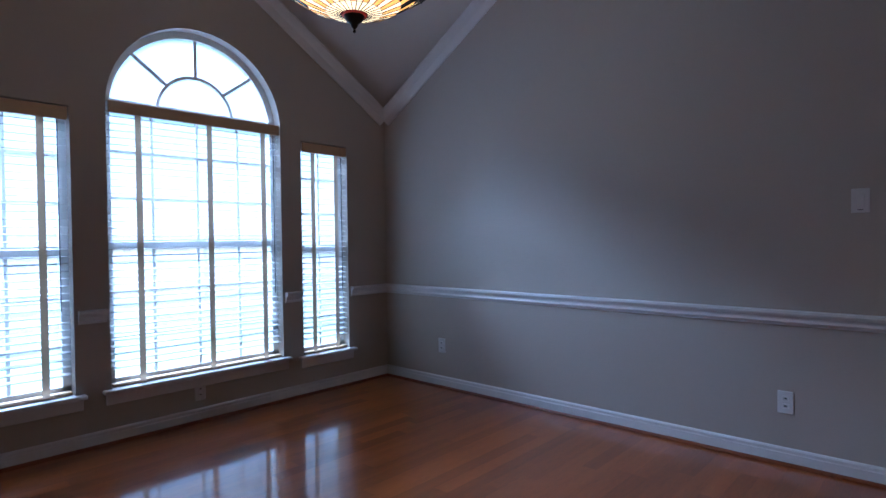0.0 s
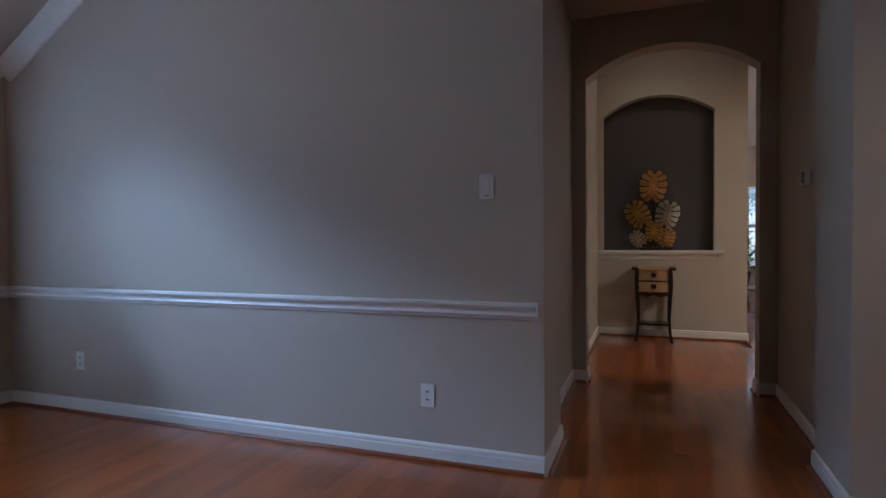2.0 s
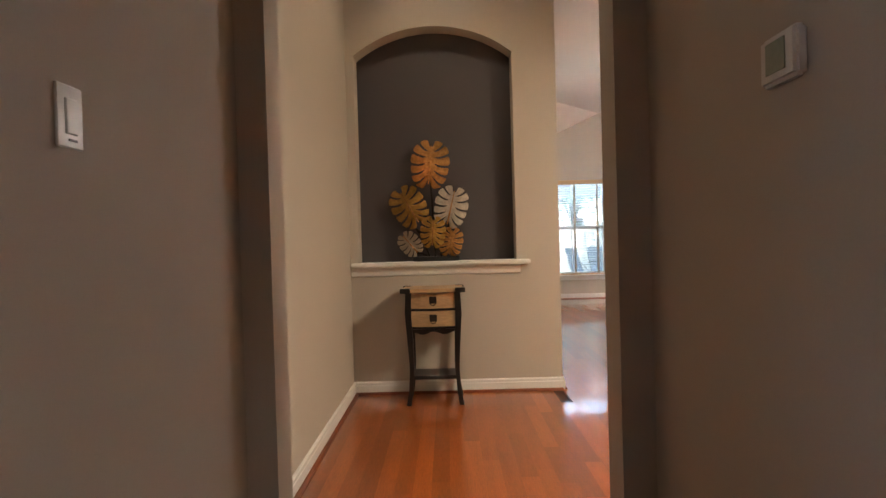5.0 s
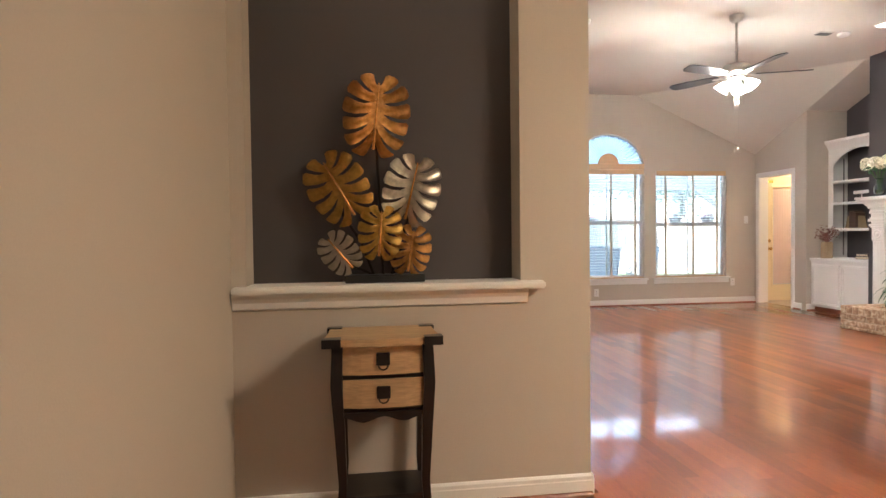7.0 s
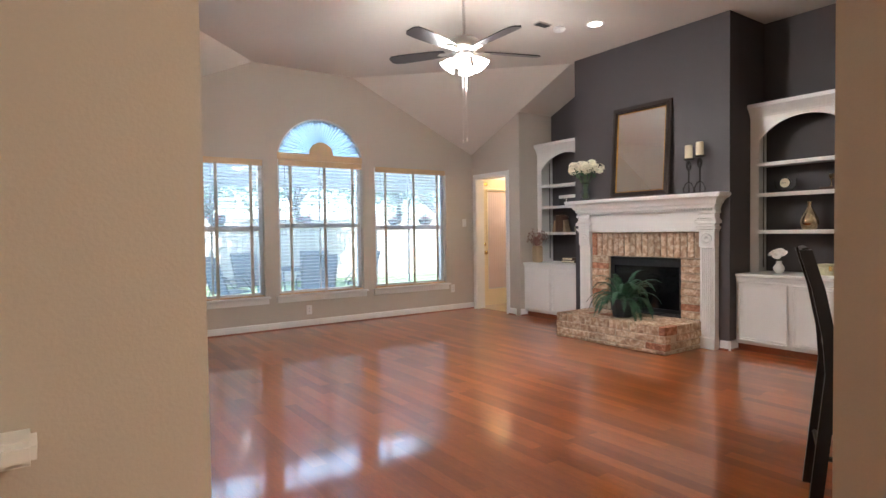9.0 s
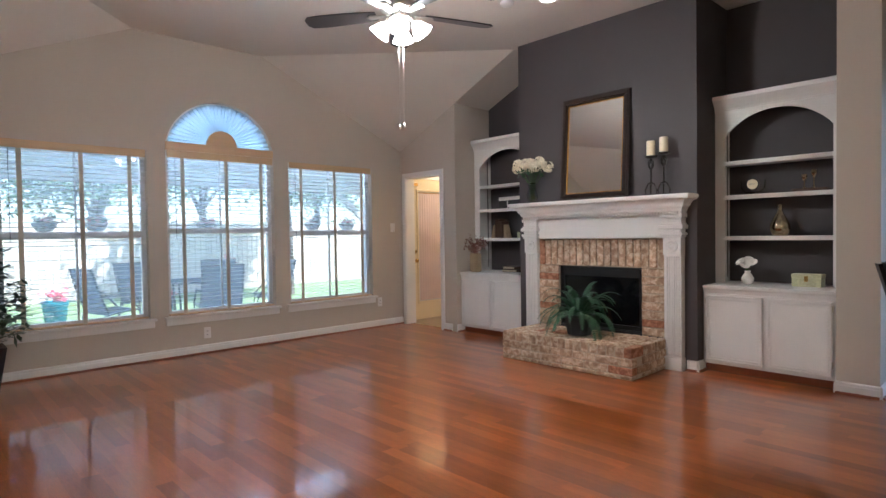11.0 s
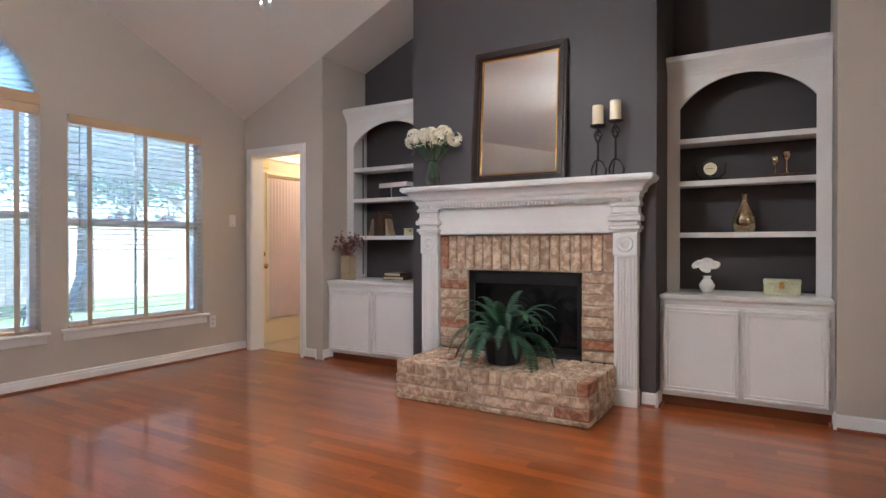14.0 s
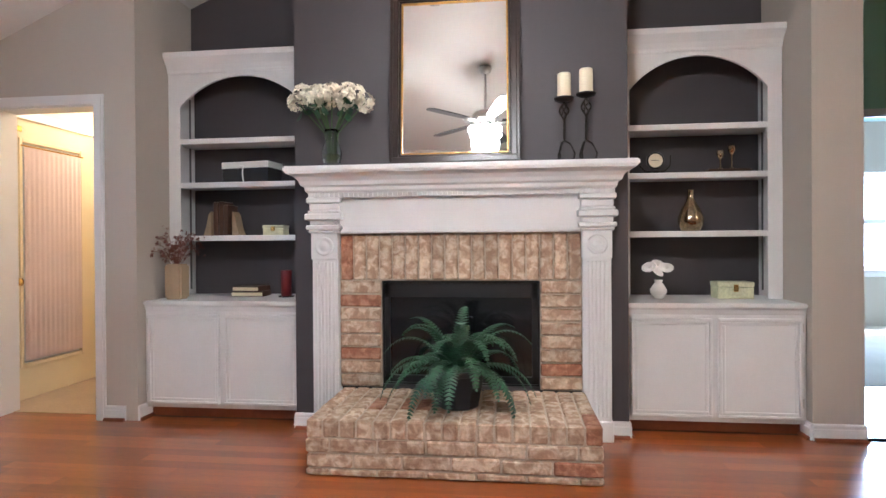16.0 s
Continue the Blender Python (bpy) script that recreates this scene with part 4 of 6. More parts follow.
def candlestick(y, h, name_label):
    c = thing("candle_holder", pose(7.45, y, 1.566), name_label, "candle holder", "candle holders on the mantel")
    for k in range(3):
        an = 2 * math.pi * k / 3 + 0.5
        d = Vector((math.cos(an), math.sin(an), 0))
        pts = [d * 0.050 + Vector((0, 0, 0.006)), d * 0.058 + Vector((0, 0, 0.05)), d * 0.03 + Vector((0, 0, 0.105)), Vector((0, 0, 0.12))]
        part("foot", tube(pts, 0.006, 7), IRON, c)
    part("stem", tube([(0, 0, 0.11), (0, 0, h - 0.11)], 0.0075, 8), IRON, c)
    for k in range(4):
        pts = [(0.026 * math.sin(math.pi * s / 8) * math.cos(math.pi * k / 2 + s * 0.35), 0.026 * math.sin(math.pi * s / 8) * math.sin(math.pi * k / 2 + s * 0.35), h - 0.12 + 0.10 * s / 8) for s in range(9)]
        part("twist", tube(pts, 0.005, 6), IRON, c)
    part("drip_pan", lathe([(0.01, h - 0.02), (0.045, h - 0.010), (0.056, h), (0.056, h + 0.004), (0.01, h + 0.002)], 24), IRON, c, smooth=True)
    k = thing("pillar_candle", pose(7.45, y, 1.566 + h + 0.005), "ivory pillar candle standing on an iron holder", "candle", "pillar candles")
    part("wax", lathe([(0.001, 0), (0.036, 0), (0.0375, 0.004), (0.037, 0.128), (0.034, 0.134), (0.02, 0.128), (0.001, 0.126)], 28), WAX, k, smooth=True)
    part("wick", tube([(0, 0, 0.125), (0.001, 0, 0.14)], 0.0015, 5), BLACK, k)


candlestick(10.805, 0.355, "short twisted black iron candle holder on the mantel")
candlestick(10.685, 0.375, "tall twisted black iron candle holder on the mantel")


# ---- fern on the hearth ----
def fern(name, m, label, fronds, length, seed):
    f = thing(name, m, label, "potted plant")
    part("pot", lathe([(0.10, 0), (0.115, 0.01), (0.145, 0.17), (0.152, 0.175), (0.152, 0.20), (0.138, 0.20), (0.13, 0.16)], 10), POT, f, "dark faceted pot")
    part("soil", lathe([(0.001, 0.17), (0.133, 0.172)], 16), SOIL, f)
    rnd = random.Random(seed)
    for i in range(fronds):
        an = 2.399 * i + rnd.uniform(-0.2, 0.2)
        lift = rnd.uniform(0.35, 1.35) if i > 6 else rnd.uniform(1.1, 1.45)
        L = length * rnd.uniform(0.8, 1.1)
        p, v = Vector((0.03 * math.cos(an), 0.03 * math.sin(an), 0.17)), Vector((math.cos(an) * math.cos(lift), math.sin(an) * math.cos(lift), math.sin(lift)))
        bm = bmesh.new()
        pts, n = [], 24
        droop = rnd.uniform(2.4, 4.2)
        for s in range(n + 1):
            pts.append(p.copy())
            p = p + v * (L / n)
            v = (v + Vector((0, 0, -droop / n * (0.4 + s / n)))).normalized()
        tube(pts, 0.0025, 4, bm, 0.001)
        for s in range(4, n + 1):
            t = (s - 3) / (n - 3)
            w = 0.062 * (1 - t) ** 0.6 * min(1, 0.45 + t * 3) + 0.008
            d = (pts[s] - pts[s - 1]).normalized()
            side = d.cross(Vector((0, 0, 1))).normalized()
            up = side.cross(d)
            for sg in (-1, 1):
                tip = pts[s] + (side * sg * 0.93 + d * 0.35 - up * 0.22).normalized() * w
                a, b = pts[s] - d * L / n * 0.42, pts[s] + d * L / n * 0.42
                q = (a + tip) / 2 + up * 0.003 - d * L / n * 0.12
                r = (b + tip) / 2 + up * 0.003 + d * L / n * 0.12
                bm.faces.new([bm.verts.new(x) for x in (a, q, tip, r, b)])
        part("frond", bm, LEAF, f)
    return f


fern("potted_fern", pose(7.16, 11.385, 0.274), "green artificial fern in a dark pot on the brick hearth", 44, 0.44, 3)


def corner_plant():
    f = thing("potted_tree", pose(2.93, 14.12, 0), "small artificial ficus tree in a charcoal planter by the window", "potted plant")
    part("pot", prism([(-0.12, -0.12), (0.12, -0.12), (0.12, 0.12), (-0.12, 0.12)], "z", 0, 0.4), POT, f, "tapered charcoal planter")
    for v in f.children[0].data.vertices:
        k = 0.8 + 0.5 * v.co.z / 0.4
        v.co.x *= k
        v.co.y *= k
    part("trunk", tube([(0, 0, 0.38), (0.01, 0, 0.7), (0, 0.01, 1.25)], 0.012, 7, None, 0.004), BARK, f)
    part("soil", box(-0.13, 0.13, -0.13, 0.13, 0.36, 0.375), SOIL, f)
    rnd = random.Random(8)
    lf, br = bmesh.new(), bmesh.new()
    for i in range(46):
        z = 0.46 + 0.72 * (i / 46)
        an, r = 2.4 * i, (0.33 * (1 - ((z - 0.5) / 0.80) ** 1.3) + 0.07) * rnd.uniform(0.75, 1.15) if z > 0.5 else 0.26
        e = Vector((r * math.cos(an), r * math.sin(an), z + 0.05))
        tube([(0, 0, z - 0.05), e], 0.003, 4, br)
        for k in range(46):
            q = Vector((0, 0, z - 0.04)).lerp(e, rnd.uniform(0.25, 1.05)) + Vector((rnd.gauss(0, 0.012), rnd.gauss(0, 0.012), rnd.gauss(0, 0.012)))
            d = Vector((math.cos(an) + rnd.gauss(0, 0.65), math.sin(an) + rnd.gauss(0, 0.65), rnd.gauss(-0.05, 0.25))).normalized()
            s = d.cross(Vector((0, 0, 1))).normalized() * 0.021
            l = rnd.uniform(0.06, 0.11)
            lf.faces.new([lf.verts.new(x) for x in (q, q + d * l * 0.5 + s, q + d * l, q + d * l * 0.5 - s)])
    part("branches", br, BARK, f)
    tagged(part("leaves", lf, FICUS, f), kind="stuff")


corner_plant()


# ---- things on the shelves ----
def shelf_things():
    # clock with antlers
    c = thing("mantel_clock", pose(8.08, 10.16, 1.559), "small round clock in a dark antler holder on the shelf", "clock")
    part("case", lathe([(0.001, 0), (0.052, 0), (0.056, 0.012), (0.056, 0.026), (0.050, 0.034), (0.046, 0.026), (0.001, 0.025)], 28), BLACKWOOD, c, smooth=True).matrix_basis = pose(0.02, 0, 0.095, 0, -90, 0)
    part("dial", lathe([(0.001, 0), (0.045, 0), (0.045, 0.002), (0.001, 0.002)], 28), WAX, c, "cream dial").matrix_basis = pose(-0.006, 0, 0.095, 0, -90, 0)
    hb = box(-0.012, -0.010, -0.002, 0.030, 0.094, 0.097)
    box(-0.012, -0.010, -0.022, 0.001, 0.094, 0.096, bm=hb)
    part("clock_hand", hb, BLACK, c)
    for s in (-1, 1):
        part("antler", tube([(0.01, 0, 0.02), (0.01, s * 0.06, 0.025), (0.01, s * 0.095, 0.06), (0.01, s * 0.10, 0.13)], 0.007, 7, None, 0.003), IRON, c)
        part("antler", tube([(0.01, s * 0.02, 0.02), (-0.02, s * 0.035, 0.003)], 0.006, 6), IRON, c)
    g = thing("goblet_stand", pose(8.08, 9.71, 1.559), "wooden stand with two small pewter goblets on the shelf", "ornament")
    part("stand", box(-0.045, 0.045, -0.13, 0.13, 0, 0.03, 0.006), LEATHER, g, "brown wooden block")
    for y, h in ((0.045, 0.15), (-0.025, 0.18)):
        part("goblet", lathe([(0.024, 0.03), (0.022, 0.035), (0.005, 0.04), (0.004, h - 0.06), (0.012, h - 0.05), (0.022, h - 0.03), (0.020, h), (0.018, h), (0.018, h - 0.03)], 18), MERCURY, g, smooth=True).matrix_basis = pose(0, y, 0)
    v = thing("bottle_vase", pose(8.08, 9.94, 1.189), "mottled mercury-glass bottle vase on the shelf", "vase")
    part("body", lathe([(0.045, 0), (0.06, 0.008), (0.080, 0.06), (0.078, 0.095), (0.055, 0.15), (0.026, 0.20), (0.018, 0.225), (0.018, 0.262), (0.022, 0.270), (0.016, 0.270)], 30), MERCURY, v, smooth=True)
    d = thing("daisy_vase", pose(7.98, 10.17, 0.762), "small white ceramic vase with white daisies on the cabinet", "vase")
    part("vase", lathe([(0.026, 0), (0.030, 0.004), (0.050, 0.035), (0.052, 0.055), (0.034, 0.085), (0.022, 0.100), (0.028, 0.118), (0.022, 0.118)], 26), CERAMIC, d, smooth=True)
    for k, (dx, dy, dz) in enumerate([(0, 0.055, 0.19), (-0.01, -0.045, 0.185), (0.02, 0.0, 0.205), (-0.02, 0.02, 0.165)]):
        st = part("stem", tube([(0, 0, 0.09), (dx * 0.4, dy * 0.4, 0.15), (dx, dy, dz)], 0.002, 5), STEM, d)
        fl = blossom(0.045, k, 12)
        fl.transform(Euler((0.3 * k - 0.4, -0.7, 0)).to_matrix().to_4x4())
        part("flower", fl, WHITEPETAL, st).matrix_basis = pose(dx, dy, dz)

    def chest(name, x, y, z, w, h, dpt, turn, label):
        b = thing(name, pose(x, y, z, 0, 0, turn), label, "box")
        part("body", box(-dpt / 2, dpt / 2, -w / 2, w / 2, 0, h * 0.68, 0.003), BOXPAINT, b)
        part("lid", box(-dpt / 2 - 0.003, dpt / 2 + 0.003, -w / 2 - 0.003, w / 2 + 0.003, h * 0.70, h, 0.004), BOXPAINT, b)
        part("latch", box(-dpt / 2 - 0.008, -dpt / 2 - 0.002, -0.014, 0.014, h * 0.42, h * 0.85, 0.002), BRASS, b, "dark brass latch")
    chest("trinket_box", 8.02, 9.71, 0.762, 0.215, 0.105, 0.13, 0, "distressed cream-green wooden box with a latch on the cabinet")
    chest("trinket_box", 8.06, 12.745, 1.189, 0.15, 0.07, 0.10, 0, "small distressed cream-green wooden box on the shelf")
    w = thing("gift_box", pose(8.09, 12.93, 1.559, 0, 0, -8), "black storage box with a white lid and ribbon on the shelf", "box")
    part("body", box(-0.09, 0.09, -0.18, 0.18, 0, 0.10, 0.003), BLACKWOOD, w)
    part("lid", box(-0.095, 0.095, -0.186, 0.186, 0.10, 0.145, 0.004), CERAMIC, w, "white lid")
    rb = tube([(-0.098, 0.01, 0.11), (-0.103, 0.012, 0.06), (-0.10, 0.006, 0.0)], 0.005, 5)
    tube([(-0.098, 0.05, 0.098), (-0.106, 0.02, 0.112), (-0.098, 0.0, 0.11)], 0.005, 5, rb)
    part("ribbon", rb, CERAMIC, w, "white ribbon")
    for k, (y, t, h, lean) in enumerate([(13.17, 0.034, 0.235, 0), (13.13, 0.030, 0.24, 0), (13.095, 0.034, 0.215, 0)]):
        b = thing("book", pose(8.09, y, 1.189, lean, 0, 0), "upright brown leather book on the shelf", "book", "books on the shelf")
        part("cover", box(-0.075, 0.075, -t / 2, t / 2, 0, h, 0.004), LEATHER, b)
        part("pages", box(-0.070, 0.077, -t / 2 + 0.004, t / 2 - 0.004, 0.004, h + 0.001), WAX, b)
    for y, s in ((13.215, 1), (13.055, -1)):
        b = thing("bookend", pose(8.08, y, 1.189), "carved stone bookend beside the books", "bookend", "bookends")
        part("wedge", prism([(0, 0), (s * 0.055, 0), (s * 0.035, 0.06), (s * 0.016, 0.15), (0, 0.17)], "x", -0.05, 0.05), BURLAP, b)
    for k in range(2):
        b = thing("book", pose(8.06, 12.93, 0.762 + 0.036 * k, 0, 0, 4 - 9 * k), "brown leather book lying on the cabinet", "book", "stacked books")
        part("cover", box(-0.08, 0.08, -0.115 + 0.012 * k, 0.115 - 0.012 * k, 0, 0.035, 0.005), LEATHER, b)
        part("pages", box(-0.081, 0.075, -0.108 + 0.012 * k, 0.108 - 0.012 * k, 0.006, 0.029), WAX, b)
    r = thing("pillar_candle", pose(7.98, 12.64, 0.762), "dark red pillar candle on a glass dish", "candle")
    part("wax", lathe([(0.001, 0.008), (0.036, 0.008), (0.037, 0.18), (0.03, 0.185), (0.001, 0.18)], 26), REDWAX, r, smooth=True)
    part("dish", lathe([(0.001, 0), (0.05, 0), (0.056, 0.008), (0.05, 0.008), (0.001, 0.005)], 26), BLACK, r)
    b = thing("dried_flower_vase", pose(7.80, 13.33, 0.762), "burlap wrapped vase of dried reddish flowers on the cabinet", "vase")
    part("vase", box(-0.055, 0.055, -0.06, 0.06, 0, 0.235, 0.012, seg=2), BURLAP, b)
    st, fl = bmesh.new(), bmesh.new()
    rnd = random.Random(5)
    for i in range(42):
        an, t = rnd.uniform(0, 6.28), rnd.uniform(0.03, 0.17)
        e = Vector((t * math.cos(an) * 0.8, t * math.sin(an), rnd.uniform(0.27, 0.45)))
        tube([(0, 0, 0.2), e * 0.75 + Vector((0, 0, 0.08)), e], 0.0016, 4, st)
        for k in range(6):
            join(fl, blossom(0.012, k, 4), Matrix.Translation(e + Vector((rnd.gauss(0, 0.014), rnd.gauss(0, 0.014), rnd.gauss(0, 0.016)))) @ Euler((rnd.random() * 3, rnd.random() * 3, 0)).to_matrix().to_4x4())
    part("stems", st, DRIED, b)
    tagged(part("blossoms", fl, DRIED, b), kind="stuff")


shelf_things()


# ---- ceiling fan, can light, vents ----
def ceiling_fan():
    f = thing("ceiling_fan", pose(5.0, 11.35, 3.33), "brushed nickel ceiling fan with dark blades and a lit lamp cluster", "ceiling fan")
    part("canopy", lathe([(0.001, 0), (0.07, 0), (0.07, -0.02), (0.055, -0.055), (0.02, -0.075), (0.001, -0.075)], 26), NICKEL, f, smooth=True)
    part("downrod", tube([(0, 0, -0.06), (0, 0, -0.49)], 0.013, 10), NICKEL, f)
    part("motor", lathe([(0.001, -0.465), (0.03, -0.47), (0.045, -0.485), (0.115, -0.497), (0.135, -0.52), (0.135, -0.57), (0.11, -0.59), (0.06, -0.60), (0.055, -0.615), (0.001, -0.62)], 32), NICKEL, f, smooth=True)
    for k in range(5):
        m = pose(0, 0, -0.592, 0, 0, 52 + 72 * k)
        out = [(0.17, -0.045), (0.30, -0.062), (0.55, -0.072), (0.655, -0.066), (0.685, -0.035), (0.685, 0.035), (0.655, 0.066), (0.55, 0.072), (0.30, 0.062), (0.17, 0.045)]
        bl = part("blade", prism(out, "z", -0.004, 0.004), BLACKWOOD, f, "dark espresso blade")
        bl.matrix_basis = m @ pose(0, 0, 0, 11, 0, 0)
        br = prism([(0.10, -0.02), (0.21, -0.035), (0.24, 0.0), (0.21, 0.035), (0.10, 0.02)], "z", -0.012, -0.005)
        part("blade_iron", br, NICKEL, f).matrix_basis = m
    part("light_plate", lathe([(0.001, -0.60), (0.07, -0.605), (0.075, -0.62), (0.05, -0.64), (0.001, -0.645)], 26), NICKEL, f, smooth=True)
    for k in range(4):
        m = pose(0, 0, -0.62, 0, 0, 45 + 90 * k) @ pose(0.075, 0, -0.01, 0, -38, 0)
        part("arm", tube([(0, 0, 0.01), (0, 0, -0.04)], 0.016, 10), NICKEL, f).matrix_basis = m
        part("shade", lathe([(0.022, -0.035), (0.035, -0.05), (0.055, -0.09), (0.072, -0.125), (0.066, -0.125), (0.03, -0.05)], 22), FROST, f, "glowing frosted glass shade", smooth=True).matrix_basis = m
    for x, z in ((0.02, -1.32), (-0.02, -1.34)):
        part("pull_chain", tube([(x, 0, -0.64), (x, 0, z)], 0.0014, 5), NICKEL, f)
        part("pull_knob", lathe([(0.001, z), (0.008, z - 0.01), (0.006, z - 0.03), (0.001, z - 0.034)], 10, None, (x, 0, 0)), NICKEL, f)


ceiling_fan()


def can_light(x, y, z, label):
    c = thing("recessed_light", pose(x, y, z), label, "recessed light", "recessed lights")
    part("trim_ring", lathe([(0.065, 0), (0.09, 0), (0.09, -0.006), (0.072, -0.008), (0.065, -0.004)], 28), TRIM, c)
    part("bulb", lathe([(0.001, -0.002), (0.066, -0.002), (0.06, -0.006), (0.001, -0.012)], 24), BULB, c, "lit bulb")


can_light(6.75, 11.41, 3.33, "lit recessed ceiling light with a white ring")
can_light(1.40, 7.75, 3.33, "lit recessed ceiling light in the hall")
# the foyer can is assumed, built to carry the added spot
can_light(3.10, 2.60, 3.33, "added unseen recessed ceiling light in the foyer, lit")
for x, y in ((6.30, 11.72),):
    v = thing("ceiling_vent", pose(x, y, 3.33), "small metal ceiling vent", "vent")
    part("frame", box(-0.09, 0.09, -0.05, 0.05, -0.008, 0, 0.003), NICKEL, v)
    for k in range(4):
        part("slat", box(-0.08, 0.08, -0.034 + 0.02 * k, -0.026 + 0.02 * k, -0.014, -0.008), DARKPLASTIC, v)
for x, y in ((6.53, 11.70), (3.52, 11.64)):
    v = thing("smoke_detector", pose(x, y, 3.33), "round white smoke detector on the ceiling", "smoke detector", "smoke detectors")
    part("body", lathe([(0.001, 0), (0.062, 0), (0.064, -0.015), (0.05, -0.032), (0.001, -0.035)], 24), PLASTIC, v, smooth=True)


# ---- wall plates ----
def plate(kind, m, label):
    """Stands in the xz plane, facing -y."""
    p = thing(kind, m, label, "wall plate")
    part("cover", box(-0.038, 0.038, -0.006, 0, -0.06, 0.06, 0.003), PLASTIC, p)
    if kind == "wall_outlet":
        for z in (-0.02, 0.02):
            part("socket", box(-0.017, 0.017, -0.009, -0.005, z - 0.014, z + 0.014, 0.003), PLASTIC, p)
            part("slot", box(-0.007, 0.007, -0.0095, -0.0085, z - 0.003, z + 0.005), DARKPLASTIC, p)
    else:
        part("rocker", box(-0.017, 0.017, -0.010, -0.005, -0.034, 0.034, 0.002), PLASTIC, p)
        part("button", box(-0.012, 0.012, -0.011, -0.0095, -0.047, -0.043), DARKPLASTIC, p)


plate("wall_outlet", pose(0.235, 4.43, 0.335), "white wall outlet on the dining wall")
plate("wall_outlet", pose(-2.23, 4.43, 0.345), "white wall outlet on the dining wall")
plate("wall_outlet", pose(-2.90, 2.72, 0.205, 0, 0, 90), "white wall outlet under the window")
plate("light_switch", pose(0.555, 4.43, 1.385), "white rocker dimmer switch on the dining wall")
plate("light_switch", pose(0.725, 5.38, 1.36, 0, 0, 90), "white rocker switch on the hall wall")
plate("light_switch", pose(7.44, 14.57, 1.35), "white rocker switch beside the doorway")
plate("wall_outlet", pose(7.20, 14.57, 0.34), "white wall outlet under the window")
plate("wall_outlet", pose(4.87, 14.57, 0.22), "white wall outlet under the window")
t = thing("thermostat", pose(2.13, 5.46, 1.455, 0, 0, -90), "small white thermostat with a grey screen on the hall wall", "thermostat")
part("body", box(-0.062, 0.062, -0.028, 0, -0.05, 0.05, 0.008, seg=2), PLASTIC, t)
part("screen", box(-0.035, 0.03, -0.030, -0.0275, -0.028, 0.035), material("lcd_grey", (0.28, 0.32, 0.27), 0.25), t, "grey screen")


# ---- hall niche ----
ns = thing("niche_sill", Matrix(), "white moulded sill at the foot of the niche", "sill")
part("board", box(0.735, 2.03, 8.385, 8.60, 0.930, 0.962, 0.007, seg=2), TRIM, ns)
part("apron", prism([(8.45, 0.93), (8.415, 0.93), (8.418, 0.912), (8.43, 0.895), (8.435, 0.87), (8.45, 0.862)], "x", 0.73, 1.96), TRIM, ns)


def monstera(R, lobes=6):
    """A split leaf in the xz plane, its tip up, bulging to -y; about 2R high."""
    bm = bmesh.new()

    def bulge(x, z):
        return -0.20 * R * (1 - (x / R) ** 2) + 0.06 * R * (z / R) ** 2

    def edge(a):
        # the rounded outline, a: degrees above the level
        c, d = math.cos(radians(a)), math.sin(radians(a))
        return Vector((0.93 * R * abs(c) ** 0.75, (1.15 if d > 0 else 1.0) * R * d))
    for side in (-1, 1):
        for k in range(lobes):
            f0, f1 = k / lobes, (k + 1) / lobes
            rows = []
            for u in (0.0, 0.2, 0.4, 0.6, 0.8, 0.93, 1.0):
                gap = 0.0 if u < 0.3 else 0.12
                tuck = {1.0: 0.12}.get(u, 0.0)
                row = []
                for w in (gap + tuck, 0.5, 1 - gap - tuck):
                    f = f0 + (f1 - f0) * w
                    start = Vector((0.0, R * (-0.42 + 1.25 * f)))
                    end = edge(-84 + 172 * f)
                    p = start.lerp(end, u * (0.97 + 0.06 * math.sin(5 * k + 1)))
                    p.y -= 0.14 * R * math.sin(math.pi * u) * (1 - 0.4 * f)
                    x, z = p.x, p.y
                    y = bulge(x, z) - (0.05 * R * min(1, 3 * u) if w == 0.5 else 0.0)
                    row.append(bm.verts.new((side * x, y, z)))
                rows.append(row)
            for a, b in zip(rows, rows[1:]):
                for i in range(2):
                    bm.faces.new((a[i], a[i + 1], b[i + 1], b[i]))
    bmesh.ops.solidify(bm, geom=bm.faces[:], thickness=0.003)
    return bm


def leaf_sculpture():
    s = thing("leaf_sculpture", pose(1.35, 8.525, 0.962), "gold and silver metal monstera leaf sculpture on a black base", "sculpture")
    part("base", box(-0.17, 0.17, -0.045, 0.045, 0, 0.035, 0.004), BLACK, s, "black metal base")
    for x, z, R, turn, mat, label, y in [(-0.03, 0.70, 0.158, -6, BRONZE, "antique gold leaf", -0.01), (-0.185, 0.395, 0.142, 30, GOLD, "gold leaf", -0.005), (0.115, 0.385, 0.138, -14, SILVER, "champagne silver leaf", -0.005),
                                         (-0.02, 0.205, 0.105, -4, GOLD, "gold leaf", -0.04), (-0.185, 0.125, 0.088, 40, SILVER, "champagne silver leaf", -0.02), (0.11, 0.13, 0.098, -10, BRONZE, "antique gold leaf", -0.015)]:
        lf = part("leaf", monstera(R * 1.05), mat, s, label, smooth=True)
        lf.matrix_basis = pose(x, y, z, 0, -turn, 0)
        vein = tube([(0, -0.16 * R - 0.012, -R * 0.85), (0, -0.19 * R - 0.012, 0), (0, -0.10 * R - 0.01, R * 0.95)], 0.006, 6, None, 0.003)
        part("vein", vein, BRONZE, lf, "copper midrib")
        part("stem", tube([(x, y + 0.02, z - R * 0.6), (x * 0.55, 0.02, z * 0.45), (x * 0.25, 0.01, 0.03)], 0.006, 7), IRON, s)


leaf_sculpture()


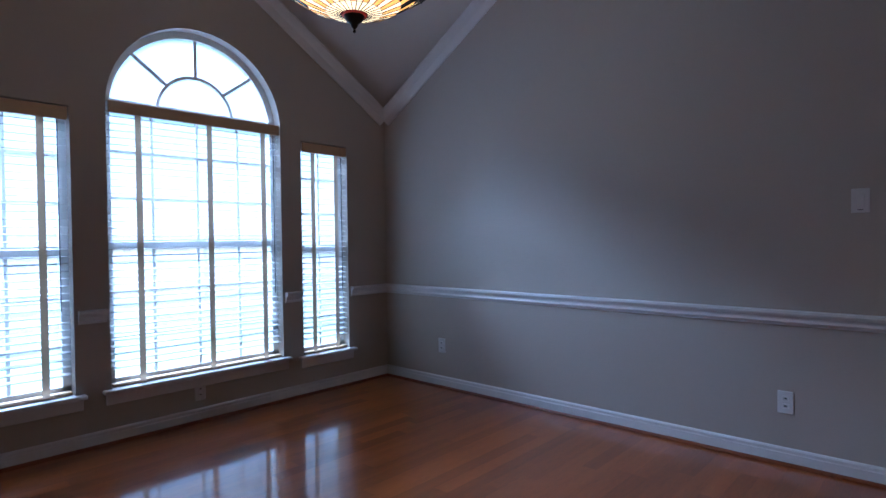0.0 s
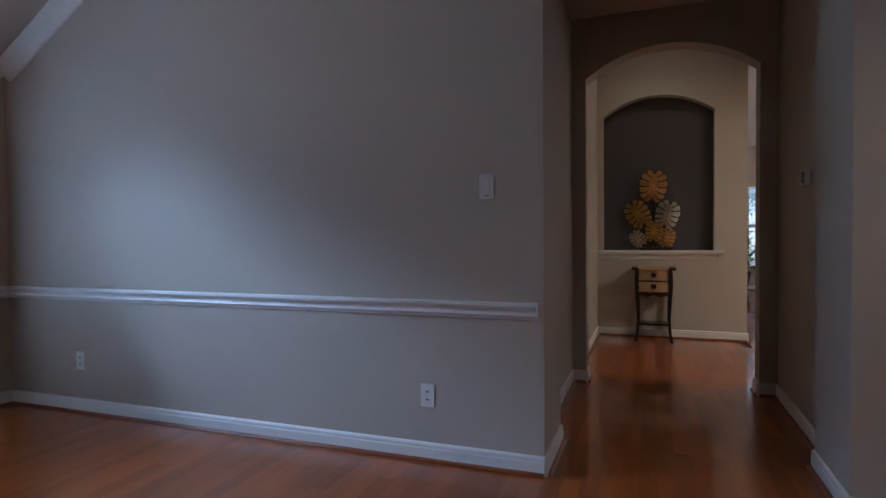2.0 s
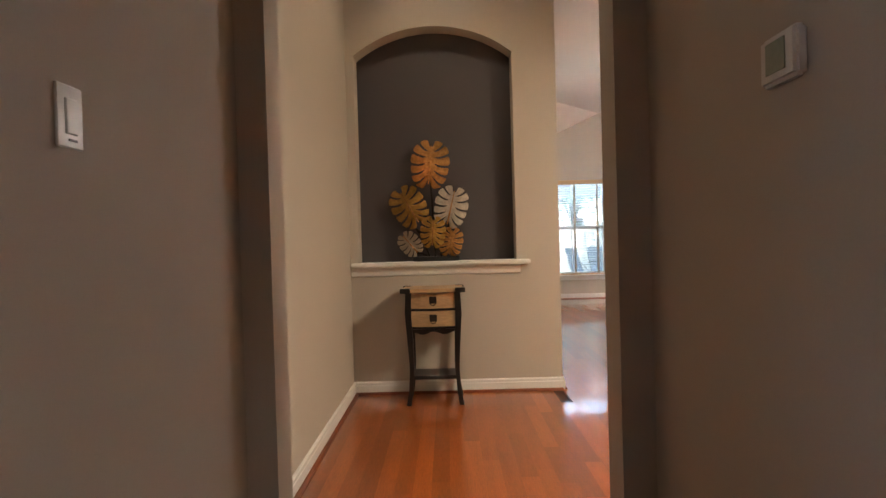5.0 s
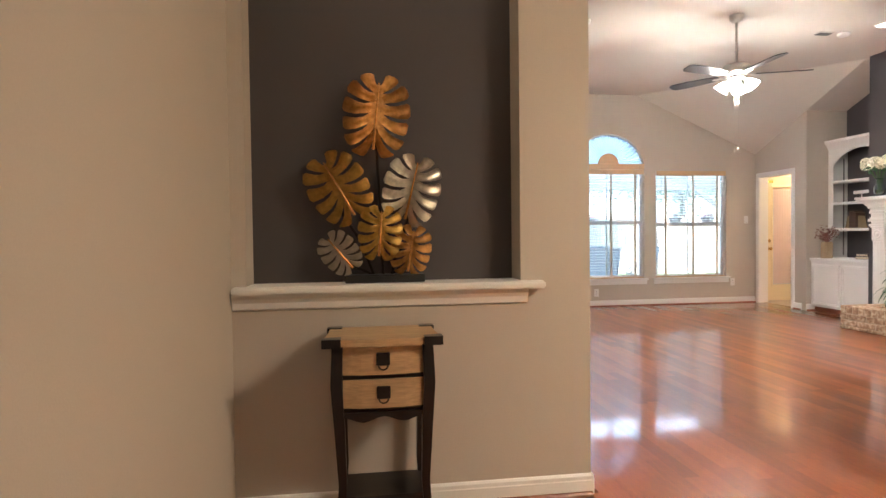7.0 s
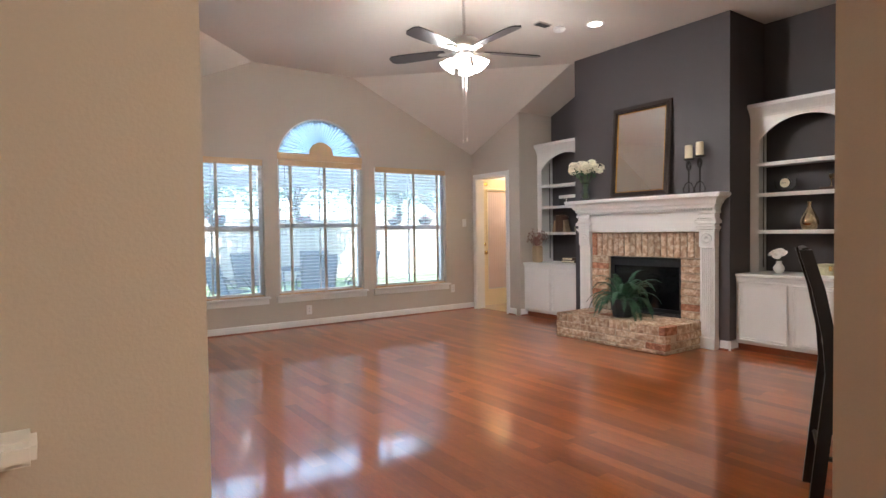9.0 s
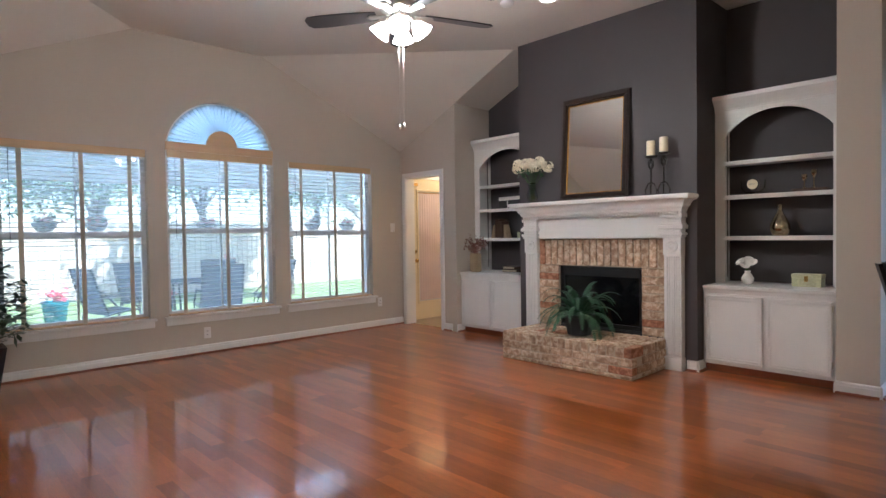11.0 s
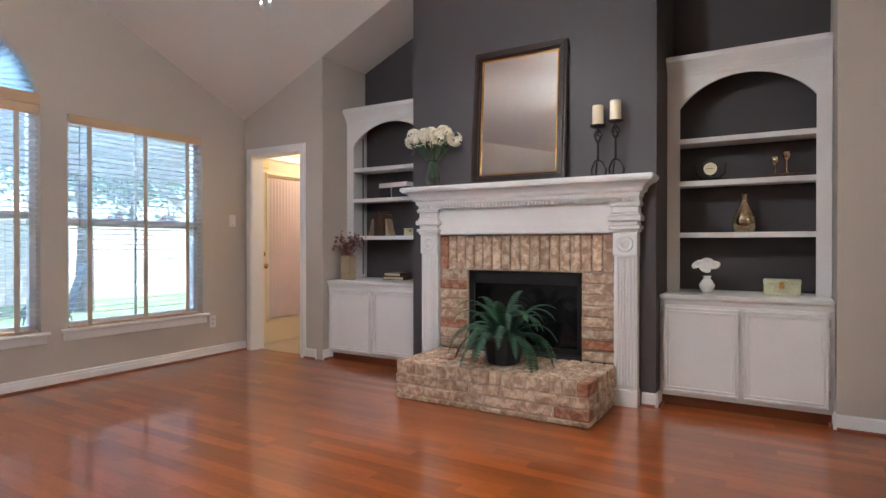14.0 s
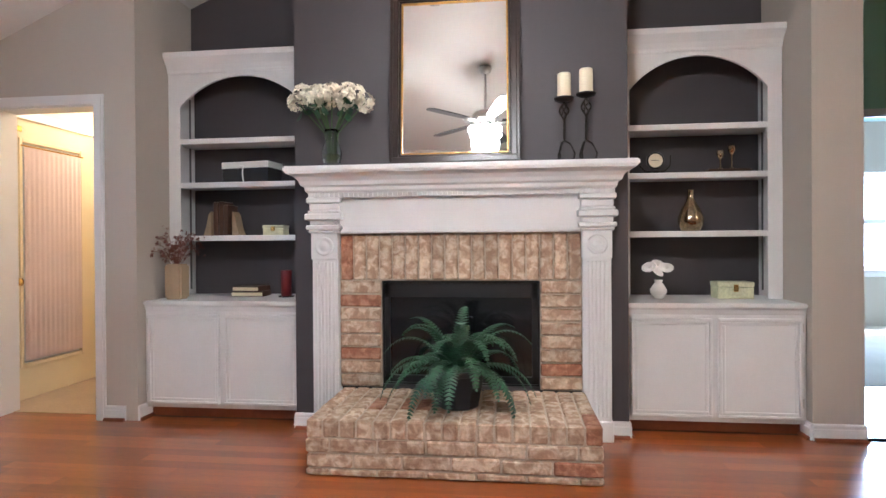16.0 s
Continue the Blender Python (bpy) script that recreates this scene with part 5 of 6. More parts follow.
def side_table():
    t = thing("side_table", pose(1.325, 8.26, 0), "small black side table with an oak top and two oak drawers", "side table")
    # the top bows out in front
    out = [(-0.215, -0.135), (-0.13, -0.155), (0, -0.162), (0.13, -0.155), (0.215, -0.135), (0.205, 0.0), (0.205, 0.14), (-0.205, 0.14), (-0.205, 0.0)]
    part("tabletop", prism(out, "z", 0.765, 0.79), OAK, t, "pale oak top")
    for x in (-0.185, 0.185):
        part("top_corner", prism([(x - 0.034, -0.160), (x + 0.034, -0.160), (x + 0.034, -0.10), (x - 0.034, -0.12)], "z", 0.762, 0.794), BLACKWOOD, t)
        part("top_corner", prism([(x - 0.03, 0.10), (x + 0.03, 0.10), (x + 0.03, 0.143), (x - 0.03, 0.143)], "z", 0.762, 0.794), BLACKWOOD, t)
    part("case_frame", box(-0.175, 0.175, -0.115, 0.125, 0.515, 0.765, 0.003), BLACKWOOD, t)
    for z0 in (0.655, 0.533):
        d = part("drawer", prism([(-0.148, -0.118), (-0.08, -0.130), (0, -0.134), (0.08, -0.130), (0.148, -0.118), (0.148, -0.10), (-0.148, -0.10)], "z", z0, z0 + 0.104), OAK, t, "oak drawer front")
        part("handle_plate", box(-0.025, 0.025, -0.142, -0.133, z0 + 0.035, z0 + 0.082, 0.003), IRON, d)
        part("handle_ring", tube([(0.017 * math.cos(math.pi * (1 + k / 8)), -0.146, z0 + 0.038 + 0.017 * math.sin(math.pi * (1 + k / 8))) for k in range(9)], 0.003, 6), IRON, d)
    for x in (-0.165, 0.165):
        for y in (-0.11, 0.115):
            s = 1 if x > 0 else -1
            f = 1 if y > 0 else -1
            pts = [(x, y, 0.765), (x + s * 0.006, y, 0.62), (x - s * 0.004, y, 0.45), (x - s * 0.012, y - f * 0.004, 0.25), (x - s * 0.002, y, 0.10), (x + s * 0.014, y + f * 0.01, 0.0)]
            bm = bmesh.new()
            ws = [0.020, 0.021, 0.019, 0.015, 0.014, 0.016]
            rings = [[bm.verts.new((p[0] + a * w, p[1] + b * w, p[2])) for a, b in ((-1, -1), (1, -1), (1, 1), (-1, 1))] for p, w in zip(pts, ws)]
            for a, b in zip(rings, rings[1:]):
                for i in range(4):
                    bm.faces.new((a[i], a[(i + 1) % 4], b[(i + 1) % 4], b[i]))
            bm.faces.new(rings[0]), bm.faces.new(rings[-1])
            part("leg", bm, BLACKWOOD, t)
    ap = [(-0.15, 0.515)] + [(-0.15 + 0.30 * k / 16, 0.488 + 0.010 * math.cos(4 * math.pi * k / 16)) for k in range(17)] + [(0.15, 0.515)]
    part("apron", prism(ap, "y", -0.120, -0.100), BLACKWOOD, t)
    part("lower_shelf", box(-0.165, 0.165, -0.105, 0.115, 0.17, 0.195, 0.004), BLACKWOOD, t)


side_table()


# ---- dining pendant ----
def pendant():
    p = thing("pendant_lamp", pose(-0.99, 2.55, 2.10), "stained-glass bowl pendant lamp, lit, in amber and dark blue", "pendant lamp")
    n = 32
    prof = [(0.045, 0.075), (0.12, 0.088), (0.20, 0.12), (0.27, 0.165), (0.32, 0.20), (0.35, 0.21)]
    for j in range(5):
        for k in range(n):
            bm = bmesh.new()
            a0, a1 = 2 * math.pi * k / n + 0.006, 2 * math.pi * (k + 1) / n - 0.006
            (r0, z0), (r1, z1) = prof[j], prof[j + 1]
            z0, r0 = z0 + 0.001, r0 + 0.001
            bm.faces.new([bm.verts.new((r * math.cos(a), r * math.sin(a), z)) for r, z, a in ((r0, z0, a0), (r0, z0, a1), (r1 - 0.001, z1 - 0.001, a1), (r1 - 0.001, z1 - 0.001, a0))])
            mat = STAINED[1] if j < 1 else STAINED[1 if k % 2 else 0] if j == 1 else STAINED[0 if (k * 7) % 5 < 2 else 3] if j == 2 else STAINED[3 if k % 3 else 1] if j == 3 else STAINED[3 if k % 4 else 2]
            part("glass_piece", bm, mat, p)
    for k in range(n):
        a = 2 * math.pi * k / n
        part("lead_came", tube([(r * math.cos(a), r * math.sin(a), z - 0.001) for r, z in prof], 0.0022, 4), BLACK, p)
    part("ruby_ring", lathe([(0.047, 0.072), (0.062, 0.080), (0.060, 0.084), (0.045, 0.078)], 28), STAINED[2], p, "ruby glass ring")
    part("finial", lathe([(0.001, 0.0), (0.007, 0.006), (0.004, 0.016), (0.012, 0.026), (0.018, 0.040), (0.034, 0.050), (0.042, 0.066), (0.046, 0.075), (0.001, 0.08)], 20), IRON, p, "dark bronze finial", smooth=True)
    part("rod", tube([(0, 0, 0.08), (0, 0, 1.22)], 0.008, 8), IRON, p)
    part("canopy", lathe([(0.001, 1.17), (0.04, 1.18), (0.065, 1.215), (0.065, 1.23), (0.001, 1.23)], 22), IRON, p, smooth=True)
    for k in range(3):
        a = 2 * math.pi * k / 3
        part("chain", tube([(0.34 * math.cos(a), 0.34 * math.sin(a), 0.21), (0, 0, 0.75)], 0.004, 5), IRON, p)


pendant()


# ---- glazed door in the utility room ----
def utility_door():
    d = tagged(thing("door_1", pose(7.80, 14.625, 0.01), "cream door with a tall glass light and a mauve curtain", "door"), kind="structure")
    bm = box(0, 0.16, 0, 0.034, 0, 2.03)
    box(0.72, 0.90, 0, 0.034, 0, 2.03, bm=bm), box(0.16, 0.72, 0, 0.034, 0, 0.26, bm=bm), box(0.16, 0.72, 0, 0.034, 1.87, 2.03, bm=bm)
    part("door_leaf", bm, DOORPAINT, d)
    bm = bmesh.new()
    for x0, x1, z0, z1 in [(0.13, 0.16, 0.23, 1.90), (0.72, 0.75, 0.23, 1.90), (0.16, 0.72, 0.23, 0.26), (0.16, 0.72, 1.87, 1.90)]:
        box(x0, x1, -0.014, 0.0, z0, z1, 0.004, bm=bm)
    part("light_frame", bm, DOORPAINT, d)
    g = part("pane", box(0.15, 0.73, 0.014, 0.018, 0.25, 1.88), material("frosted_pane", (0.55, 0.55, 0.56), 0.3), d)
    cu = bmesh.new()
    n = 60
    top = [cu.verts.new((0.165 + 0.55 * k / n, -0.018 + 0.0015 * math.sin(k * 1.25), 1.84)) for k in range(n + 1)]
    low = [cu.verts.new((0.165 + 0.55 * k / n, -0.018 + 0.002 * math.sin(k * 1.25 + 0.4), 0.28)) for k in range(n + 1)]
    for k in range(n):
        cu.faces.new((top[k], top[k + 1], low[k + 1], low[k]))
    part("curtain", cu, CURTAIN, d, "gathered mauve sheer curtain", smooth=True)
    part("curtain_rod", tube([(0.14, -0.018, 1.845), (0.74, -0.018, 1.845)], 0.005, 8), BRASS, d)
    for z in (0.99, 0.86):
        k = part("door_knob" if z < 0.9 else "deadbolt", lathe([(0.001, 0), (0.028, 0), (0.030, 0.006), (0.012, 0.012), (0.012, 0.035), (0.026, 0.045), (0.028, 0.06), (0.001, 0.068)] if z < 0.9 else [(0.001, 0), (0.026, 0), (0.026, 0.018), (0.001, 0.02)], 20), BRASS, d, "polished brass", smooth=True)
        k.matrix_basis = pose(0.085, 0, z, 90, 0, 0)
    part("closer_plate", box(0.06, 0.16, -0.012, 0, 1.945, 1.985, 0.003), BRASS, d)


utility_door()
casing("door_casing", "y", 14.66, -1, 7.83, 8.72, 2.06, "cream door casing")
run("trim_crown_utility", [(0, 2.47), (0.02, 2.47), (0.06, 2.53), (0.06, 2.55), (0, 2.55)], TRIM, [("x", 14.66, 7.75, 9.6, -1)], "white crown moulding", "trim")


# ---- kitchen seen through the pass-through and over the bar ----
pc = thing("pass_counter", Matrix(), "white quartz counter in the pass-through", "countertop")
part("slab", box(2.365, 4.19, 4.39, 5.75, 0.885, 0.925, 0.008, seg=2), COUNTER, pc)
kb = thing("kitchen_cabinet", Matrix(), "cream base cabinet under the cooktop counter", "cabinet")
part("body", box(2.42, 4.1, 4.64, 5.70, 0.006, 0.884), CREAM, kb)
ck = thing("gas_cooktop", pose(3.0, 5.05, 0.925), "black gas cooktop with cast-iron grates on the counter", "cooktop")
part("plate", box(-0.38, 0.38, -0.26, 0.26, 0, 0.012, 0.004), STEEL, ck)
for gx in (-0.19, 0.19):
    for gy in (-0.12, 0.12):
        part("burner", lathe([(0.001, 0.012), (0.045, 0.012), (0.045, 0.024), (0.001, 0.028)], 18, None, (gx, gy, 0)), STEEL, ck)
    gr = bmesh.new()
    for k in range(4):
        yy = -0.22 + 0.147 * k
        box(gx - 0.17, gx + 0.17, yy - 0.006, yy + 0.006, 0.034, 0.046, bm=gr)
    for k in range(3):
        xx = gx - 0.16 + 0.16 * k
        box(xx - 0.006, xx + 0.006, -0.225, 0.225, 0.034, 0.046, bm=gr)
        for yy in (-0.22, 0.22):
            box(xx - 0.006, xx + 0.006, yy - 0.006, yy + 0.006, 0.012, 0.034, bm=gr)
    part("grate", gr, STEEL, ck, "cast-iron grate")
sc = thing("sink_counter", Matrix(), "white quartz sink counter along the breakfast bar", "countertop")
part("slab", box(3.70, 6.38, 7.32, 7.968, 0.885, 0.925, 0.006), COUNTER, sc)
kb = thing("kitchen_cabinet", Matrix(), "cream base cabinet under the sink counter", "cabinet")
part("body", box(3.72, 6.38, 7.38, 7.966, 0.006, 0.884), CREAM, kb)
fa = thing("kitchen_faucet", pose(4.52, 7.62, 0.925), "brushed nickel pull-down kitchen faucet", "faucet")
part("body", lathe([(0.03, 0), (0.03, 0.006), (0.022, 0.012), (0.019, 0.15), (0.014, 0.17)], 18), NICKEL, fa, smooth=True)
part("spout", tube([(0, 0, 0.15), (0, 0, 0.30)] + [(0, -0.075 + 0.075 * math.cos(a), 0.30 + 0.075 * math.sin(a)) for a in (0.5, 1.0, 1.57, 2.1, 2.7)] + [(0, -0.15, 0.24)], 0.012, 10), NICKEL, fa, smooth=True)
part("spray_head", tube([(0, -0.15, 0.26), (0, -0.152, 0.17)], 0.017, 12), NICKEL, fa, smooth=True)
part("lever", tube([(0.015, 0, 0.09), (0.06, 0, 0.12), (0.085, 0, 0.15)], 0.007, 8), NICKEL, fa)
bt = thing("breakfast_bar_top", Matrix(), "white raised breakfast bar ledge", "countertop")
part("slab", box(3.72, 6.39, 7.66, 7.966, 1.045, 1.085, 0.006), COUNTER, bt)
part("ledge", box(4.31, 6.37, 7.962, 8.27, 1.0452, 1.0848, 0.006), COUNTER, bt)
part("bracket", prism([(7.968, 1.045), (7.968, 0.90), (7.80, 1.045)], "x", 3.78, 3.82), TRIM, bt)


# ---- bar chairs ----
def bar_chair(m):
    c = thing("bar_chair", m, "black painted wooden bar chair with a slatted back", "chair", "chairs at the breakfast bar")
    part("seat", prism([(-0.21, -0.20), (0.21, -0.20), (0.225, 0.0), (0.20, 0.19), (-0.20, 0.19), (-0.225, 0.0)], "z", 0.60, 0.635), BLACKWOOD, c)
    for x in (-0.185, 0.185):
        bm = bmesh.new()
        pts = [(0.275, 0.0), (0.245, 0.30), (0.215, 0.60), (0.225, 0.75), (0.262, 0.95), (0.31, 1.12)]
        rings = [[bm.verts.new((x + a * 0.017, y + b * 0.024, z)) for a, b in ((-1, -1), (1, -1), (1, 1), (-1, 1))] for y, z in pts]
        for a, b in zip(rings, rings[1:]):
            for i in range(4):
                bm.faces.new((a[i], a[(i + 1) % 4], b[(i + 1) % 4], b[i]))
        bm.faces.new(rings[0]), bm.faces.new(rings[-1])
        part("back_leg", bm, BLACKWOOD, c)
        part("front_leg", tube([(x, -0.18, 0.60), (x, -0.19, 0.3), (x, -0.20, 0)], 0.019, 8, None, 0.015), BLACKWOOD, c)
        part("side_stretcher", tube([(x, -0.19, 0.25), (x, 0.25, 0.25)], 0.011, 7), BLACKWOOD, c)
    part("top_rail", prism([(0.283, 0.995), (0.323, 1.125), (0.301, 1.13), (0.262, 1.0)], "x", -0.175, 0.175), BLACKWOOD, c)
    part("low_rail", box(-0.175, 0.175, 0.205, 0.228, 0.68, 0.72), BLACKWOOD, c)
    for k in range(6):
        x = -0.13 + 0.052 * k
        part("back_slat", tube([(x, 0.216, 0.70), (x, 0.235, 0.84), (x, 0.285, 1.02)], 0.010, 6), BLACKWOOD, c)
    part("front_stretcher", tube([(-0.185, -0.195, 0.20), (0.185, -0.195, 0.20)], 0.012, 7), BLACKWOOD, c)
    part("rear_stretcher", tube([(-0.185, 0.252, 0.25), (0.185, 0.252, 0.25)], 0.011, 7), BLACKWOOD, c)
    return c


stool = bar_chair(pose(4.95, 8.375, 0, 0, 0, 25))
copy_thing(stool, pose(5.78, 8.375, 0, 0, 0, 25))


# ---- outdoors ----
structure(part("ground", box(-300, 300, -300, 300, -0.6, -0.2), GRASS), "mown green lawn", "ground")
structure(part("patio", box(2.0, 10.5, 14.95, 18.6, -0.35, -0.1, 0.01), CONCRETE), "pale concrete patio slab", "patio")
structure(part("pavement", box(-12.0, -10.5, -12, 16, -0.3, -0.16), CONCRETE), "pale concrete walk beyond the lawn", "pavement")


def fence(m, length, label):
    f = thing("fence", m, label, "fence")
    w = 0.145
    first = part("board", box(0, w - 0.008, 0, 0.018, 0, 1.85), FENCE, f)
    for i in range(1, int(length / w)):
        again(first, pose(i * w, random.uniform(-0.004, 0.004), random.uniform(-0.012, 0.012)), f)
    for z in (0.35, 1.0, 1.6):
        part("rail", box(0, length, 0.018, 0.056, z, z + 0.09), FENCE, f)
    for i in range(int(length / 2.4) + 1):
        part("post", box(i * 2.4, i * 2.4 + 0.09, 0.056, 0.146, 0, 1.9), FENCE, f)


fence(pose(-2, 24.0, -0.2), 24, "weathered cedar board fence behind the lawn")
fence(pose(-13.5, 22, -0.2, 0, 0, -90), 26, "weathered cedar board fence beyond the front lawn")


def tree(x, y, h, r, seed, label):
    rnd = random.Random(seed)
    t = thing("tree", pose(x, y, -0.2), label, "tree")
    bm = tube([(0, 0, 0), (0.05, 0.02, h * 0.25), (-0.04, 0.06, h * 0.55)], 0.18, 9, None, 0.10)
    hubs = []
    for k in range(9):
        an = 2.4 * k
        e = Vector((r * 0.6 * math.cos(an), r * 0.6 * math.sin(an), h * rnd.uniform(0.55, 0.9)))
        tube([(0, 0.03, h * rnd.uniform(0.3, 0.5)), e * 0.6 + Vector((0, 0, h * 0.22)), e], 0.07, 6, bm, 0.02)
        hubs.append(e)
    part("trunk", bm, BARK, t)
    verts, faces = [], []
    for k in range(9000):
        c = rnd.choice(hubs)
        d = Vector((rnd.gauss(0, 1), rnd.gauss(0, 1), rnd.gauss(0, 0.8)))
        p = c + d * r * 0.30
        u = Vector((rnd.gauss(0, 1), rnd.gauss(0, 1), rnd.gauss(0, 1))).normalized()
        v = u.cross(Vector((rnd.gauss(0, 1), rnd.gauss(0, 1), rnd.gauss(0, 1)))).normalized()
        s = rnd.uniform(0.06, 0.12)
        n = len(verts)
        verts += [p - u * s, p + v * s * 0.5, p + u * s, p - v * s * 0.5]
        faces.append((n, n + 1, n + 2, n + 3))
    me = bpy.data.meshes.new("crown")
    me.from_pydata([tuple(v) for v in verts], [], faces)
    me.materials.append(FOLIAGE)
    o = new("crown", me)
    o.parent = t
    tagged(o, kind="stuff")


for k, (x, y, h, r) in enumerate([(-2, 29, 6.0, 2.4), (3, 31, 6.5, 2.6), (7, 29.5, 5.6, 2.3), (11, 31, 6.6, 2.8), (15.5, 30, 6.2, 2.6), (20, 29, 6, 2.5), (9.5, 21.5, 6.0, 1.8)]):
    tree(x, y, h, r, 20 + k, "leafy green tree behind the fence" if k != 6 else "leafy green tree on the lawn")


def house():
    h = thing("neighbour_house", pose(-26, -4, -0.2), "brick neighbour house with a grey shingle roof", "house")
    part("wall", box(-5, 5, -6, 6, 0, 2.9), HOUSEBRICK, h)
    part("roof", prism([(-5.6, 2.85), (5.6, 2.85), (0, 6.2)], "y", -6.5, 6.5), SHINGLE, h)
    for y in (-3.5, 0, 3.5):
        w = part("window", box(4.98, 5.04, y - 0.6, y + 0.6, 0.9, 2.2), TRIM, h)
        part("pane", box(5.04, 5.05, y - 0.52, y + 0.52, 0.98, 2.12), BLACK, w)


house()


def porch():
    p = thing("porch_roof", Matrix(), "pale painted patio roof on posts", "porch roof")
    part("roof", prism([(14.80, 2.98), (18.3, 2.36), (18.3, 2.46), (14.80, 3.08)], "x", 1.4, 9.6), PORCH, p)
    part("beam", box(1.4, 9.6, 18.0, 18.14, 2.10, 2.34, 0.01), PORCH, p)
    for x in (2.6, 9.45):
        part("post", box(x - 0.06, x + 0.06, 18.0, 18.12, -0.1, 2.12, 0.008), PORCH, p)
    for x in (9.45,):
        part("brace", prism([(x - 0.06, 1.55), (x - 0.06, 1.70), (x - 0.62, 2.12), (x - 0.76, 2.12)], "y", 18.02, 18.10), PORCH, p)


porch()


def basket(x):
    b = thing("hanging_basket", pose(x, 18.07, 1.36), "hanging basket of pink flowers under the porch beam", "hanging basket", "hanging baskets")
    part("bowl", lathe([(0.04, 0), (0.11, 0.03), (0.155, 0.10), (0.16, 0.13), (0.001, 0.13)], 18), LEATHER, b, "brown coir bowl", smooth=True)
    for k in range(3):
        a = 2.1 * k
        part("chain", tube([(0.155 * math.cos(a), 0.155 * math.sin(a), 0.12), (0, 0, 0.74)], 0.004, 4), IRON, b)
    rnd = random.Random(int(x * 10))
    lf, fl = bmesh.new(), bmesh.new()
    for k in range(70):
        q = Vector((rnd.gauss(0, 0.08), rnd.gauss(0, 0.08), 0.13 + abs(rnd.gauss(0, 0.05))))
        join(fl if k % 2 else lf, blossom(0.035, k, 4), Matrix.Translation(q) @ Euler((rnd.random(), rnd.random(), 0)).to_matrix().to_4x4())
    tagged(part("leaves", lf, LEAF, b), kind="stuff")
    tagged(part("flowers", fl, ROSE, b, "pink flowers"), kind="stuff")


for x in (3.95, 4.59, 5.45, 6.21, 8.24, 9.02):
    basket(x)


def patio_chair():
    c = thing("patio_chair", pose(0, 0, -0.1), "dark metal patio chair with a grey sling seat", "chair", "patio chairs")
    for x in (-0.27, 0.27):
        part("arm_frame", tube([(x, 0.28, 0), (x, 0.20, 0.40), (x, -0.22, 0.42), (x, -0.30, 0)], 0.013, 6), PATIOMETAL, c)
        part("back_post", tube([(x, 0.16, 0.36), (x, 0.30, 0.75), (x, 0.36, 0.98)], 0.013, 6), PATIOMETAL, c)
        part("arm_rest", tube([(x, 0.26, 0.62), (x, -0.05, 0.64), (x, -0.24, 0.42)], 0.014, 6), PATIOMETAL, c)
    part("seat_sling", prism([(-0.22, 0.42), (0.17, 0.38), (0.17, 0.39), (-0.22, 0.43)], "x", -0.26, 0.26), SLING, c)
    part("back_sling", prism([(0.17, 0.38), (0.355, 0.97), (0.345, 0.97), (0.16, 0.39)], "x", -0.26, 0.26), SLING, c)
    for z, y in ((0.97, 0.355), (0.40, 0.17)):
        part("cross_bar", tube([(-0.27, y, z), (0.27, y, z)], 0.011, 6), PATIOMETAL, c)
    return c


pc0 = patio_chair()
pc0.matrix_basis = pose(5.70, 16.35, -0.1, 0, 0, 172)
for x, y, a in ((4.45, 16.75, 105), (6.75, 16.85, 250), (5.15, 17.7, 20), (6.3, 17.7, -15)):
    copy_thing(pc0, pose(x, y, -0.1, 0, 0, a))
tb = thing("patio_table", pose(5.7, 17.05, -0.1), "dark metal patio table with a glass top", "table")
part("tabletop", lathe([(0.001, 0.70), (0.58, 0.70), (0.59, 0.71), (0.58, 0.72), (0.001, 0.72)], 30), PATIOMETAL, tb)
for k in range(4):
    a = math.pi / 2 * k + 0.6
    part("leg", tube([(0.40 * math.cos(a), 0.40 * math.sin(a), 0), (0.45 * math.cos(a), 0.45 * math.sin(a), 0.70)], 0.016, 6), PATIOMETAL, tb)
for x, y, z, mat, label in ((5.55, 18.35, -0.1, TEAL, "teal glazed planter of pink flowers on the patio"), (4.35, 20.0, -0.2, TEAL, "teal glazed planter on the lawn"), (6.75, 18.6, 0.25, BURLAP, "tan pot of red flowers on a stand")):
    q = thing("planter", pose(x, y, z), label, "planter")
    part("pot", lathe([(0.13, 0), (0.15, 0.01), (0.20, 0.36), (0.215, 0.40), (0.19, 0.40), (0.17, 0.34)], 20), mat, q, smooth=True)
    if z > 0:
        part("stand", lathe([(0.14, -0.35), (0.03, -0.33), (0.03, -0.02), (0.14, 0)], 12), IRON, q)
    fl = bmesh.new()
    rnd = random.Random(int(x * 7))
    for k in range(60):
        p = Vector((rnd.gauss(0, 0.09), rnd.gauss(0, 0.09), 0.40 + abs(rnd.gauss(0, 0.10))))
        join(fl, blossom(0.04, k, 4), Matrix.Translation(p) @ Euler((rnd.random(), rnd.random(), 0)).to_matrix().to_4x4())
    tagged(part("flowers", fl, ROSE, q, "pink flowers"), kind="stuff")


